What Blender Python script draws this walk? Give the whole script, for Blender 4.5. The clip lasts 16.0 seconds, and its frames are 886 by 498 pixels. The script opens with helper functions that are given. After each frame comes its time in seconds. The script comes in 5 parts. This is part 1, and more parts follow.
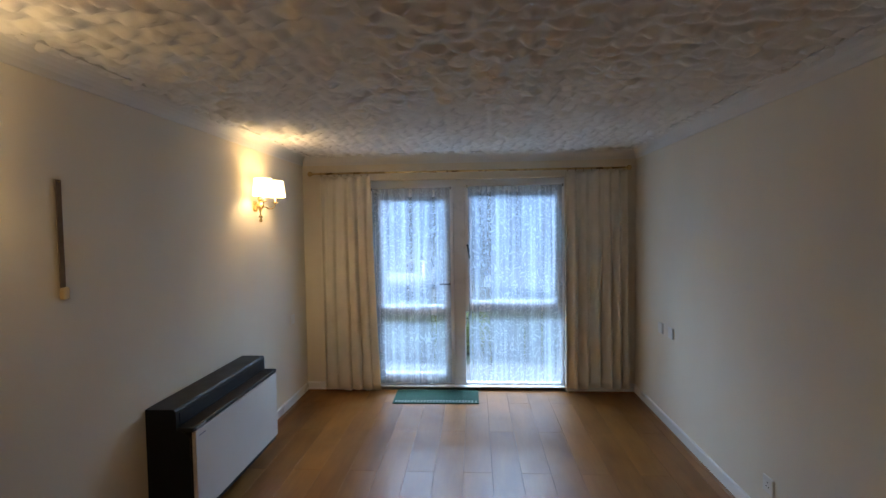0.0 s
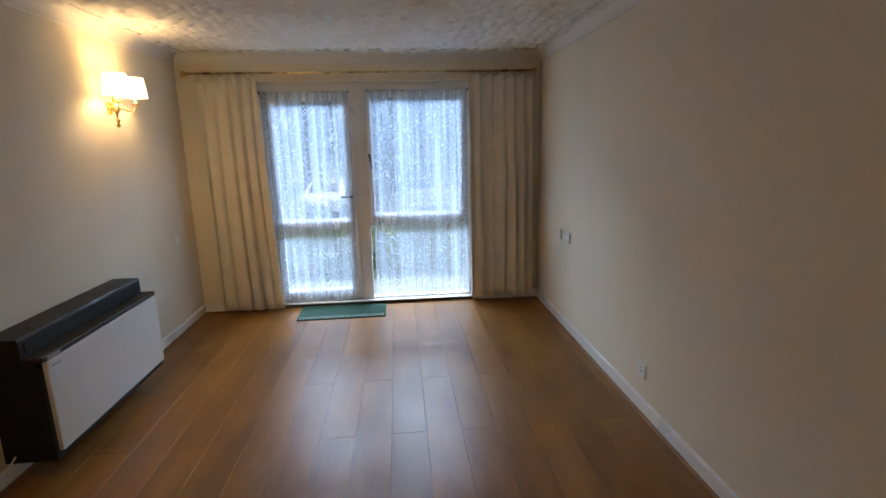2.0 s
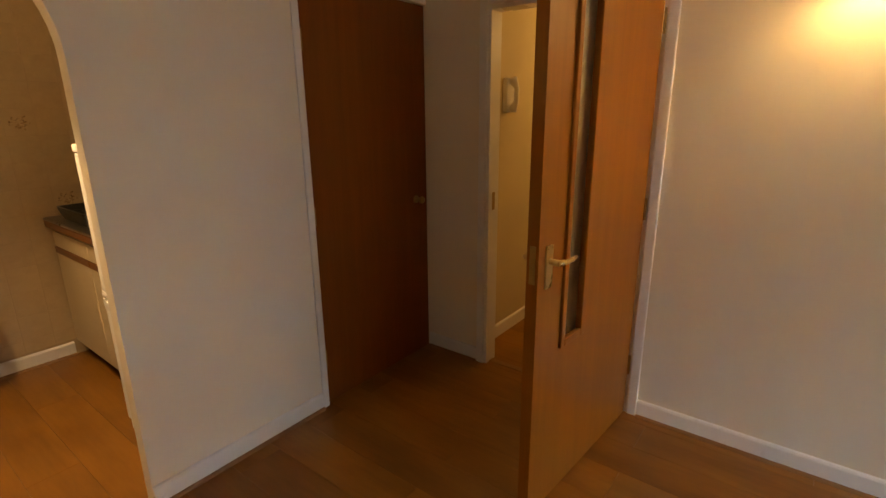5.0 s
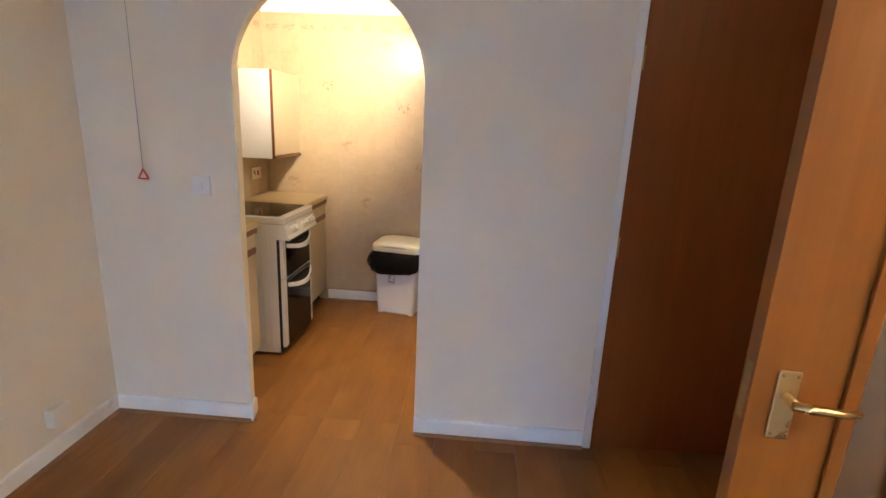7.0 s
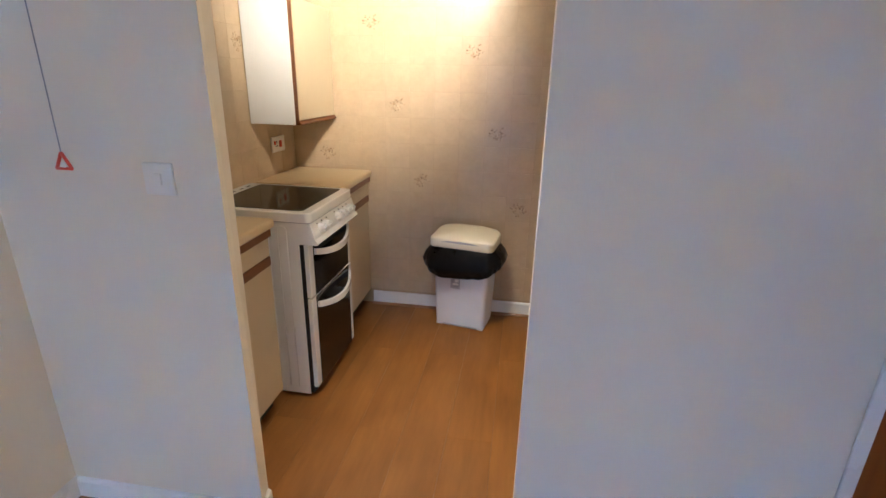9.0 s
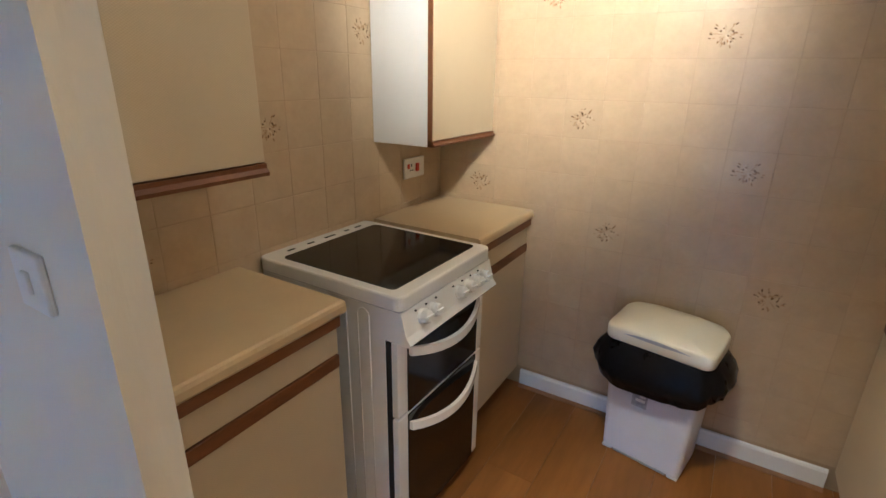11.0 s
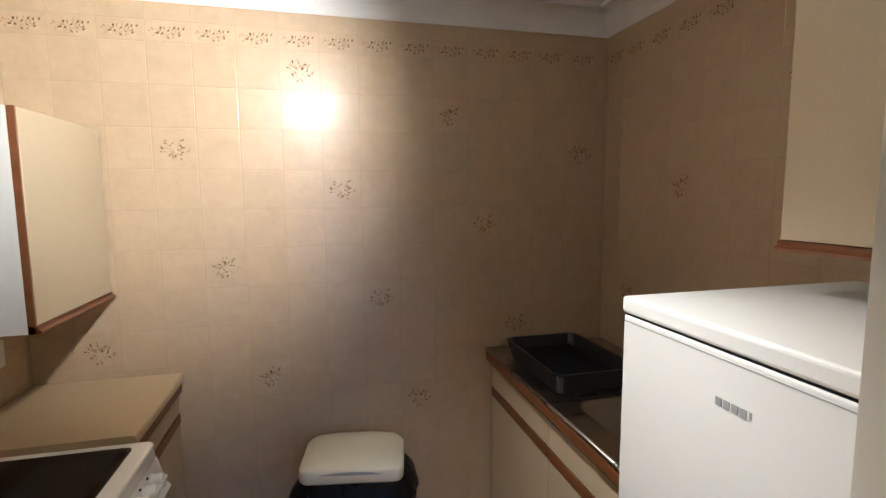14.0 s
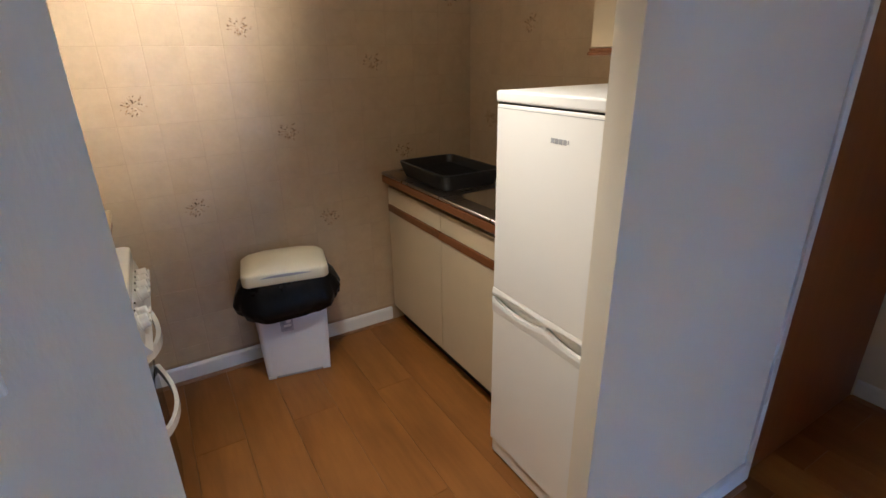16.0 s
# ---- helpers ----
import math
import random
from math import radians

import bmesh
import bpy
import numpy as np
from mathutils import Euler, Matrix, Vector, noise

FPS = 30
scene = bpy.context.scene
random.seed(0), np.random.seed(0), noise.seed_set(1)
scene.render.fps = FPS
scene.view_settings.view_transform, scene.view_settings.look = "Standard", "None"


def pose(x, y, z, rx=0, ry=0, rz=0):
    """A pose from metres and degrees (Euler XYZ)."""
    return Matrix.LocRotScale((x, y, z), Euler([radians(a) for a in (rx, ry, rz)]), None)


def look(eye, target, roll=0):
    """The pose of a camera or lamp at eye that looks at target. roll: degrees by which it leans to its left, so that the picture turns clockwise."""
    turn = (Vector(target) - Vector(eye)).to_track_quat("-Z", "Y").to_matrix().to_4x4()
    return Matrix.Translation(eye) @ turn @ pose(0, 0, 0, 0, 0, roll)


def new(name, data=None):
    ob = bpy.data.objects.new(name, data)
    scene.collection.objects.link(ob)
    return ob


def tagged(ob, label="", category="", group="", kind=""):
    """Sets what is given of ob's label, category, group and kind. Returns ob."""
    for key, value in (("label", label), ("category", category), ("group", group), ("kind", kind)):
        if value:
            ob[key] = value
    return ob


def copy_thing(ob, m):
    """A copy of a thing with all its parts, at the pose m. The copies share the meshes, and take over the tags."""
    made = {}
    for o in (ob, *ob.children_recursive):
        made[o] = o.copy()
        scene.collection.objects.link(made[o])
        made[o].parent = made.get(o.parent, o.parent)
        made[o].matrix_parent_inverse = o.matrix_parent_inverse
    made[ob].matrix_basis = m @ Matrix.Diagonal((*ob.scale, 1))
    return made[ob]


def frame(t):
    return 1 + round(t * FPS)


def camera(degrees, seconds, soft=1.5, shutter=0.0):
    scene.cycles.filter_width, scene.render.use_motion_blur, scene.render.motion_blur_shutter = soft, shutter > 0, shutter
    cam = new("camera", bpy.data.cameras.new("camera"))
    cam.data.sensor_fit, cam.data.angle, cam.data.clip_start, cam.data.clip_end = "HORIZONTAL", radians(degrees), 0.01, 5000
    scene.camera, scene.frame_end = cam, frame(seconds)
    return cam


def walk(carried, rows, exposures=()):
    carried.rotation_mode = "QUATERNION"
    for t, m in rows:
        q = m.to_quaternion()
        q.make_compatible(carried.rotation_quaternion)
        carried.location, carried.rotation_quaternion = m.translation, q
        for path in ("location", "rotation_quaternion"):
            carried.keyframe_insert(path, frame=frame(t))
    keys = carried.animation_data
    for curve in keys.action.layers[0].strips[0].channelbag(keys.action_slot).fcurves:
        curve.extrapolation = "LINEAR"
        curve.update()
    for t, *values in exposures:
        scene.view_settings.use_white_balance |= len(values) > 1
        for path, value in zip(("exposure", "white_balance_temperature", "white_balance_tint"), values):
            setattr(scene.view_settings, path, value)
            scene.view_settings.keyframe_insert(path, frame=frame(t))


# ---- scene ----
cam = camera(84.4, 16.0)
PATH = [
    (0, (1.716, 0.762, 1.649), (1.585, 2.755, 1.557), -0.8),
    (0.5, (1.8, 0.803, 1.666), (2.005, 2.787, 1.526), -0.3),
    (1, (1.821, 0.835, 1.659), (2.257, 2.773, 1.427), -0.2),
    (1.5, (1.858, 0.842, 1.62), (2.264, 2.769, 1.271), -1.2),
    (2, (1.915, 0.914, 1.546), (2.08, 2.862, 1.125), -1.3),
    (2.5, (2.001, 1.078, 1.502), (1.583, 2.991, 1.096), 0.7),
    (3, (2.15, 1.156, 1.503), (0.994, 2.724, 1.049), -0.3),
    (3.5, (2.417, 1.276, 1.492), (0.722, 2.209, 0.986), -0.8),
    (4, (2.455, 1.435, 1.474), (0.538, 1.692, 0.968), -0.7),
    (4.5, (2.391, 1.662, 1.49), (0.514, 1.188, 0.985), -0.6),
    (5, (2.293, 1.857, 1.476), (0.762, 0.687, 0.939), -0.5),
    (5.2, (2.237, 1.95, 1.489), (0.917, 0.552, 0.937), -0.7),
    (7.3, (1.445, 2.119, 1.497), (1.633, 0.192, 0.994), 2.6),
    (7.5, (1.439, 2.068, 1.489), (1.65, 0.148, 0.972), 2.3),
    (8, (1.486, 1.785, 1.461), (1.749, -0.115, 0.893), 1.8),
    (8.2, (1.543, 1.661, 1.46), (1.81, -0.233, 0.877), 1.6),
    (10.3, (1.989, 0.431, 1.424), (2.496, -1.354, 0.678), 0.2),
    (10.5, (1.968, 0.349, 1.428), (2.616, -1.396, 0.696), 0.7),
    (11, (1.941, 0.232, 1.446), (2.923, -1.379, 0.781), 0.9),
    (11.5, (1.943, 0.201, 1.483), (3.078, -1.362, 0.961), 0.1),
    (12, (1.935, 0.204, 1.528), (3.113, -1.383, 1.223), -0.1),
    (12.5, (1.93, 0.217, 1.555), (3.061, -1.426, 1.417), 0.6),
    (13, (1.941, 0.216, 1.568), (2.874, -1.55, 1.475), 1.2),
    (13.5, (1.999, 0.187, 1.567), (2.337, -1.781, 1.452), 0.8),
    (14, (2.168, 0.234, 1.566), (1.679, -1.693, 1.347), -0.4),
    (14.5, (2.28, 0.325, 1.555), (1.394, -1.431, 1.194), -0.1),
    (15, (2.339, 0.447, 1.513), (1.469, -1.275, 0.986), 0.7),
    (15.5, (2.407, 0.562, 1.49), (1.569, -1.138, 0.85), 0.8),
    (16, (2.498, 0.61, 1.463), (1.552, -0.991, 0.727), -1.1),
]
walk(cam, [(t, look(e, g, r)) for t, e, g, r in PATH],
     [(0, 1.03, 7200, 14), (1.0, 1.22, 8200, 17), (2.0, 1.24, 8200, 17), (3.0, 1.08, 8100, 16), (3.5, 1.16, 9800, 18), (4.0, 1.5, 10600, 20), (4.6, 2.15, 10600, 20), (5.2, 2.6, 10600, 20),
      (7.3, 3.22, 5700, 13), (8.2, 3.25, 5350, 13), (10.5, 2.86, 5150, 10), (11.5, 2.84, 4950, 10), (13.0, 2.4, 4800, 10), (15.0, 2.38, 4900, 12), (16.0, 2.55, 5200, 12)])


# ---- world, sun, lamps ----
world = bpy.data.worlds.new("sky")
scene.world = world
world.use_nodes = True
_wn = world.node_tree.nodes
_sky = _wn.new("ShaderNodeTexSky")
_sky.sky_type = "NISHITA"
_sky.sun_disc = False
_sky.sun_elevation = radians(71)
_sky.sun_rotation = radians(0)
_sky.ozone_density = 4.0
world.node_tree.links.new(_sky.outputs[0], _wn["Background"].inputs[0])
_wn["Background"].inputs[1].default_value = 0.14


def lamp(name, kind, m, energy, color, **more):
    data = bpy.data.lights.new(name, kind)
    data.energy, data.color = energy, color
    for key, value in more.items():
        if key == "radius":
            data.shadow_soft_size = value
        elif key == "size":
            data.size = value
        elif key == "size_y":
            data.shape, data.size_y = "RECTANGLE", value
        elif key == "angle":
            data.angle = value
        elif key == "spot":
            data.spot_size, data.spot_blend = value
    ob = new(name, data)
    ob.matrix_world = m
    return ob


WARM = (1.0, 0.72, 0.38)
lamp("sun", "SUN", look((0, 8, 24), (0, 0, 0)), 1.2, (0.65, 0.82, 1.0), angle=radians(20))
# area lamp out of view over the garden, added to the sky's light
lamp("window_daylight", "AREA", look((1.62, 9.6, 4.3), (1.62, 5.6, 1.1)), 440, (0.38, 0.63, 1.0), size=7.0, size_y=2.0)
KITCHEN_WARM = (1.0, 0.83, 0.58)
# unseen kitchen lamp, placed by its tile highlight and cabinet shadow; no fixture
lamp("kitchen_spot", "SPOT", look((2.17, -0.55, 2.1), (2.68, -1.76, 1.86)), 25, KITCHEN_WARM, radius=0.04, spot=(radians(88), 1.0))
# second spot added to brighten the fridge and the floor
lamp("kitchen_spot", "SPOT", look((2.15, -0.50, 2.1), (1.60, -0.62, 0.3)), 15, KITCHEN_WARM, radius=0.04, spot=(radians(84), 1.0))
# weak fill added for the kitchen ceiling and near walls
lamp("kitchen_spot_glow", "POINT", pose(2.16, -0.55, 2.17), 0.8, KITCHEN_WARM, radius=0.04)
for _y, _e in ((2.053, 0.36), (4.47, 1.8)):
    for _s in (-1, 1):
        lamp("candle_bulb_light", "POINT", pose(0.13, _y + 0.108 * _s, 1.955), _e, WARM, radius=0.02)
lamp("hall_bulb", "POINT", pose(-1.55, 0.86, 2.07), 1.5, (1.0, 0.62, 0.22), radius=0.12)


# ---- materials ----
def nodes_of(name):
    m = bpy.data.materials.new(name)
    m.use_nodes = True
    nt = m.node_tree
    return m, nt, nt.nodes["Principled BSDF"]


def coords(nt, scale=(1, 1, 1), by_object=False):
    tc = nt.nodes.new("ShaderNodeTexCoord")
    mp = nt.nodes.new("ShaderNodeMapping")
    mp.inputs["Scale"].default_value = scale
    nt.links.new(tc.outputs["Object"], mp.inputs["Vector"])
    if by_object:
        info = nt.nodes.new("ShaderNodeObjectInfo")
        mul = nt.nodes.new("ShaderNodeMath")
        mul.operation = "MULTIPLY"
        mul.inputs[1].default_value = 37.0
        nt.links.new(info.outputs["Random"], mul.inputs[0])
        comb = nt.nodes.new("ShaderNodeCombineXYZ")
        for i in range(3):
            nt.links.new(mul.outputs[0], comb.inputs[i])
        nt.links.new(comb.outputs[0], mp.inputs["Location"])
    return mp.outputs["Vector"]


def noise_tex(nt, vec, scale, detail=4.0, rough=0.55, distort=0.0):
    n = nt.nodes.new("ShaderNodeTexNoise")
    n.inputs["Scale"].default_value = scale
    n.inputs["Detail"].default_value = detail
    n.inputs["Roughness"].default_value = rough
    n.inputs["Distortion"].default_value = distort
    nt.links.new(vec, n.inputs["Vector"])
    return n.outputs["Fac"]


def ramp(nt, fac, stops):
    r = nt.nodes.new("ShaderNodeValToRGB")
    els = r.color_ramp.elements
    while len(els) < len(stops):
        els.new(0.5)
    for e, (p, c) in zip(els, stops):
        e.position = p
        e.color = (*c, 1) if len(c) == 3 else c
    nt.links.new(fac, r.inputs["Fac"])
    return r.outputs["Color"]


def mixed(nt, fac, a, b, kind="MIX"):
    m = nt.nodes.new("ShaderNodeMixRGB")
    m.blend_type = kind
    for i, v in enumerate((fac, a, b)):
        if isinstance(v, (int, float)):
            m.inputs[i].default_value = v if i == 0 else (v, v, v, 1)
        elif isinstance(v, tuple):
            m.inputs[i].default_value = (*v, 1)
        else:
            nt.links.new(v, m.inputs[i])
    return m.outputs[0]


def bumped(nt, bsdf, height, strength=0.3, distance=0.002):
    b = nt.nodes.new("ShaderNodeBump")
    b.inputs["Strength"].default_value = strength
    b.inputs["Distance"].default_value = distance
    nt.links.new(height, b.inputs["Height"])
    nt.links.new(b.outputs[0], bsdf.inputs["Normal"])


def tone(c, k):
    return tuple(min(1.0, v * k) for v in c)


def material(name, base, rough=0.5, metal=0.0, var=0.08, scale=5.0, grain=60.0, bump=0.1, stretch=(1, 1, 1), spec=0.5, coat=0.0, by_object=False):
    m, nt, b = nodes_of(name)
    v = coords(nt, stretch, by_object)
    big = noise_tex(nt, v, scale)
    fine = noise_tex(nt, v, grain, 3.0)
    col = ramp(nt, big, [(0.3, tone(base, 1 - var)), (0.7, tone(base, 1 + var))])
    col = mixed(nt, 0.25 * min(1, var * 6), col, ramp(nt, fine, [(0.35, tone(base, 1 - 1.6 * var)), (0.65, tone(base, 1 + 1.6 * var))]))
    nt.links.new(col, b.inputs["Base Color"])
    rr = ramp(nt, big, [(0.25, (max(0.02, rough - 0.06),) * 3), (0.75, (min(1, rough + 0.06),) * 3)])
    nt.links.new(rr, b.inputs["Roughness"])
    b.inputs["Metallic"].default_value = metal
    b.inputs["Specular IOR Level"].default_value = spec
    b.inputs["Coat Weight"].default_value = coat
    if bump:
        bumped(nt, b, fine, bump, 0.001)
    return m


M = {}
M["wall"] = material("wallpaper_cream", (0.78, 0.71, 0.58), 0.75, var=0.035, scale=1.5, grain=140, bump=0.5, stretch=(1, 1, 0.35), spec=0.3)
M["white"] = material("white_gloss_paint", (0.78, 0.77, 0.74), 0.3, var=0.03, scale=3, grain=25, bump=0.08)
M["coving"] = material("white_emulsion", (0.76, 0.74, 0.70), 0.8, var=0.03, scale=3, grain=40, bump=0.1, spec=0.2)
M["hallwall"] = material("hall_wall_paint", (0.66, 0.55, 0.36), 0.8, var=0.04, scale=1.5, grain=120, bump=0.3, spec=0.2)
M["plain"] = material("plain_plaster", (0.6, 0.56, 0.5), 0.9, var=0.04, spec=0.1)
M["subfloor"] = material("subfloor", (0.05, 0.03, 0.02), 0.9, var=0.1)
M["brass"] = material("polished_brass", (0.68, 0.50, 0.24), 0.28, 1.0, var=0.03, scale=8, bump=0.0)
M["oldbrass"] = material("aged_brass", (0.42, 0.28, 0.12), 0.35, 1.0, var=0.15, scale=25, bump=0.05)
M["blackmetal"] = material("black_enamel", (0.008, 0.009, 0.011), 0.45, var=0.2, scale=10, grain=200, bump=0.1, spec=0.3)
M["heatwhite"] = material("heater_front_white", (0.72, 0.70, 0.66), 0.45, var=0.03, scale=4, grain=300, bump=0.15)
M["darkmetal"] = material("dark_handle_metal", (0.05, 0.05, 0.055), 0.35, 0.6, var=0.1, bump=0.02)
M["upvc"] = material("white_upvc", (0.80, 0.82, 0.84), 0.3, var=0.02, scale=4, bump=0.02)
M["plastic"] = material("white_plastic", (0.76, 0.74, 0.68), 0.35, var=0.03, bump=0.03)
M["greyplastic"] = material("grey_plastic", (0.35, 0.35, 0.36), 0.4, var=0.05, bump=0.03)
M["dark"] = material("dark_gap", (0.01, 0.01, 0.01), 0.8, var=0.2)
M["red"] = material("red_plastic", (0.65, 0.06, 0.03), 0.4, var=0.08)
M["cord"] = material("cord_grey", (0.30, 0.29, 0.28), 0.8, var=0.1)
M["strap"] = material("brown_fabric_strap", (0.16, 0.11, 0.07), 0.85, var=0.2, scale=40, grain=300, bump=0.6)
M["worktop"] = material("tan_laminate_worktop", (0.55, 0.42, 0.24), 0.38, var=0.05, scale=9, grain=220, bump=0.08)
M["trimwood"] = material("dark_wood_trim", (0.16, 0.058, 0.017), 0.4, var=0.25, scale=4, grain=60, stretch=(6, 1, 6), bump=0.15)
M["sidewhite"] = material("white_melamine", (0.74, 0.74, 0.72), 0.4, var=0.03, scale=4, bump=0.03)
M["enamel"] = material("white_enamel", (0.80, 0.79, 0.75), 0.18, var=0.02, scale=5, grain=40, bump=0.02, coat=0.3)
M["blackglass"] = material("black_glass", (0.008, 0.007, 0.006), 0.09, var=0.2, scale=6, bump=0.0, spec=0.35)
M["steel"] = material("stainless_steel", (0.34, 0.31, 0.28), 0.3, 1.0, var=0.1, scale=6, grain=120, stretch=(1, 8, 1), bump=0.08)
M["blackplastic"] = material("black_plastic", (0.007, 0.008, 0.008), 0.4, var=0.2, scale=20, bump=0.08)
M["fridge"] = material("fridge_white", (0.80, 0.78, 0.74), 0.42, var=0.012, scale=1.2, grain=260, bump=0.05, spec=0.4)
M["bin"] = material("white_bin_plastic", (0.70, 0.69, 0.68), 0.4, var=0.05, scale=6, bump=0.06)
M["lid"] = material("cream_lid_plastic", (0.74, 0.68, 0.52), 0.4, var=0.04, scale=6, bump=0.06)
M["bag"] = material("black_bin_bag", (0.005, 0.005, 0.006), 0.30, spec=0.16, var=0.3, scale=15, grain=30, bump=0.6)
M["sticker"] = material("grey_sticker", (0.40, 0.40, 0.40), 0.5, var=0.25, scale=60)
M["motif"] = material("motif_brown_glaze", (0.32, 0.20, 0.10), 0.15, var=0.25, scale=60)
M["motifdark"] = material("motif_dark_glaze", (0.13, 0.075, 0.035), 0.15, var=0.25, scale=60)
M["motifpale"] = material("motif_pale_glaze", (0.55, 0.43, 0.28), 0.15, var=0.1, scale=60)
M["grout"] = material("grout", (0.42, 0.31, 0.19), 0.85, var=0.08)
M["paving"] = material("concrete_paving", (0.20, 0.20, 0.19), 0.85, var=0.15, scale=2, bump=0.3)
M["ground"] = material("lawn_and_tarmac", (0.10, 0.12, 0.09), 0.95, var=0.3, scale=0.5, bump=0.3)
M["leaf"] = material("hedge_leaf", (0.16, 0.19, 0.045), 0.55, var=0.4, scale=3, by_object=True)
M["treeleaf"] = material("tree_leaf", (0.035, 0.055, 0.03), 0.6, var=0.4, scale=0.6)
M["bark"] = material("bark", (0.09, 0.07, 0.05), 0.9, var=0.3, bump=0.6)
M["carwhite"] = material("white_car_paint", (0.78, 0.79, 0.80), 0.2, var=0.02, coat=0.5)
M["carglass"] = material("car_window_glass", (0.02, 0.025, 0.03), 0.06, var=0.1)
M["tyre"] = material("tyre_rubber", (0.02, 0.02, 0.02), 0.8, var=0.1)
M["rim"] = material("alloy_rim", (0.5, 0.5, 0.5), 0.3, 0.9, var=0.05)
M["matgreen"] = material("green_mat_pile", (0.006, 0.055, 0.036), 0.95, var=0.3, scale=25, grain=400, bump=1.0)
M["matwhite"] = material("mat_pale_dashes", (0.42, 0.46, 0.40), 0.95, var=0.15, scale=60, grain=400, bump=1.0)


def artex(name, base):
    m, nt, b = nodes_of(name)
    v = coords(nt)
    n1 = noise_tex(nt, v, 9.0, 2.0, 0.5, 1.2)
    w = nt.nodes.new("ShaderNodeTexVoronoi")
    w.feature = "SMOOTH_F1"
    w.inputs["Scale"].default_value = 8.5
    nt.links.new(v, w.inputs["Vector"])
    n2 = noise_tex(nt, v, 70.0, 3.0)
    n3 = noise_tex(nt, v, 32.0, 2.0, 0.5, 2.5)
    h = mixed(nt, 0.45, w.outputs["Distance"], n1)
    h = mixed(nt, 0.22, h, n3)
    h = mixed(nt, 0.10, h, n2)
    nt.links.new(ramp(nt, n1, [(0.3, tone(base, 0.95)), (0.7, tone(base, 1.03))]), b.inputs["Base Color"])
    b.inputs["Roughness"].default_value = 0.85
    b.inputs["Specular IOR Level"].default_value = 0.2
    bumped(nt, b, h, 0.35, 0.012)
    return m


M["artex"] = artex("textured_ceiling_plaster", (0.87, 0.85, 0.81))


def wood(name, base, rough, along="z", by_object=False, streak=0.35, coat=0.0):
    m, nt, b = nodes_of(name)
    s = {"z": (9, 9, 0.5), "y": (4.2, 0.5, 4.2), "x": (0.8, 14, 14)}[along]
    v = coords(nt, s, by_object)
    g = noise_tex(nt, v, 2.2, 3.0, 0.5, 0.4)
    f = noise_tex(nt, v, 11.0, 2.0, 0.5)
    col = ramp(nt, g, [(0.2, tone(base, 1 - streak)), (0.8, tone(base, 1 + 0.8 * streak))])
    col = mixed(nt, 0.5, col, ramp(nt, f, [(0.2, tone(base, 0.9)), (0.8, tone(base, 1.1))]))
    if by_object:
        info = nt.nodes.new("ShaderNodeObjectInfo")
        k = ramp(nt, info.outputs["Random"], [(0.0, (0.90, 0.89, 0.88)), (0.5, (0.98, 0.98, 0.97)), (1.0, (1.08, 1.07, 1.05))])
        col = mixed(nt, 1.0, col, k, "MULTIPLY")
    nt.links.new(col, b.inputs["Base Color"])
    b.inputs["Roughness"].default_value = rough
    b.inputs["Specular IOR Level"].default_value = 0.24
    b.inputs["Coat Weight"].default_value = coat
    return m




def oak_plank():
    """Oak laminate: grain along the plank, brown smudges and knots, a worn satin lacquer."""
    m, nt, b = nodes_of("oak_laminate")
    base = (0.265, 0.108, 0.024)
    v = coords(nt, (4.2, 0.5, 4.2), True)
    g = noise_tex(nt, v, 2.2, 3.0, 0.5, 0.4)
    f = noise_tex(nt, v, 13.0, 3.0, 0.6)
    col = ramp(nt, g, [(0.2, tone(base, 0.68)), (0.8, tone(base, 1.25))])
    col = mixed(nt, 0.45, col, ramp(nt, f, [(0.25, tone(base, 0.8)), (0.75, tone(base, 1.18))]))
    smudge = noise_tex(nt, coords(nt, (3.0, 1.1, 3.0), True), 2.0, 2.0, 0.45, 0.2)
    col = mixed(nt, 1.0, col, ramp(nt, smudge, [(0.25, (0.78, 0.75, 0.72)), (0.50, (0.98, 0.98, 0.98)), (0.75, (1.14, 1.13, 1.10))]), "MULTIPLY")
    info = nt.nodes.new("ShaderNodeObjectInfo")
    k = ramp(nt, info.outputs["Random"], [(0.0, (0.84, 0.82, 0.80)), (0.5, (0.98, 0.98, 0.97)), (1.0, (1.12, 1.12, 1.10))])
    col = mixed(nt, 1.0, col, k, "MULTIPLY")
    nt.links.new(col, b.inputs["Base Color"])
    geo = nt.nodes.new("ShaderNodeNewGeometry")
    wear = noise_tex(nt, geo.outputs["Position"], 2.6, 4.0, 0.6, 0.5)
    nt.links.new(ramp(nt, wear, [(0.34, (0.30,) * 3), (0.66, (0.43,) * 3)]), b.inputs["Roughness"])
    b.inputs["Specular IOR Level"].default_value = 0.33
    bumped(nt, b, f, 0.03, 0.001)
    return m


M["plank"] = oak_plank()
M["bead"] = wood("oak_bead", (0.27, 0.14, 0.065), 0.4, "y", False)
M["sapele"] = wood("varnished_sapele", (0.30, 0.100, 0.015), 0.34, "z", False, 0.24)
M["browndoor"] = wood("stained_door_veneer", (0.235, 0.067, 0.013), 0.32, "z", False, 0.26)


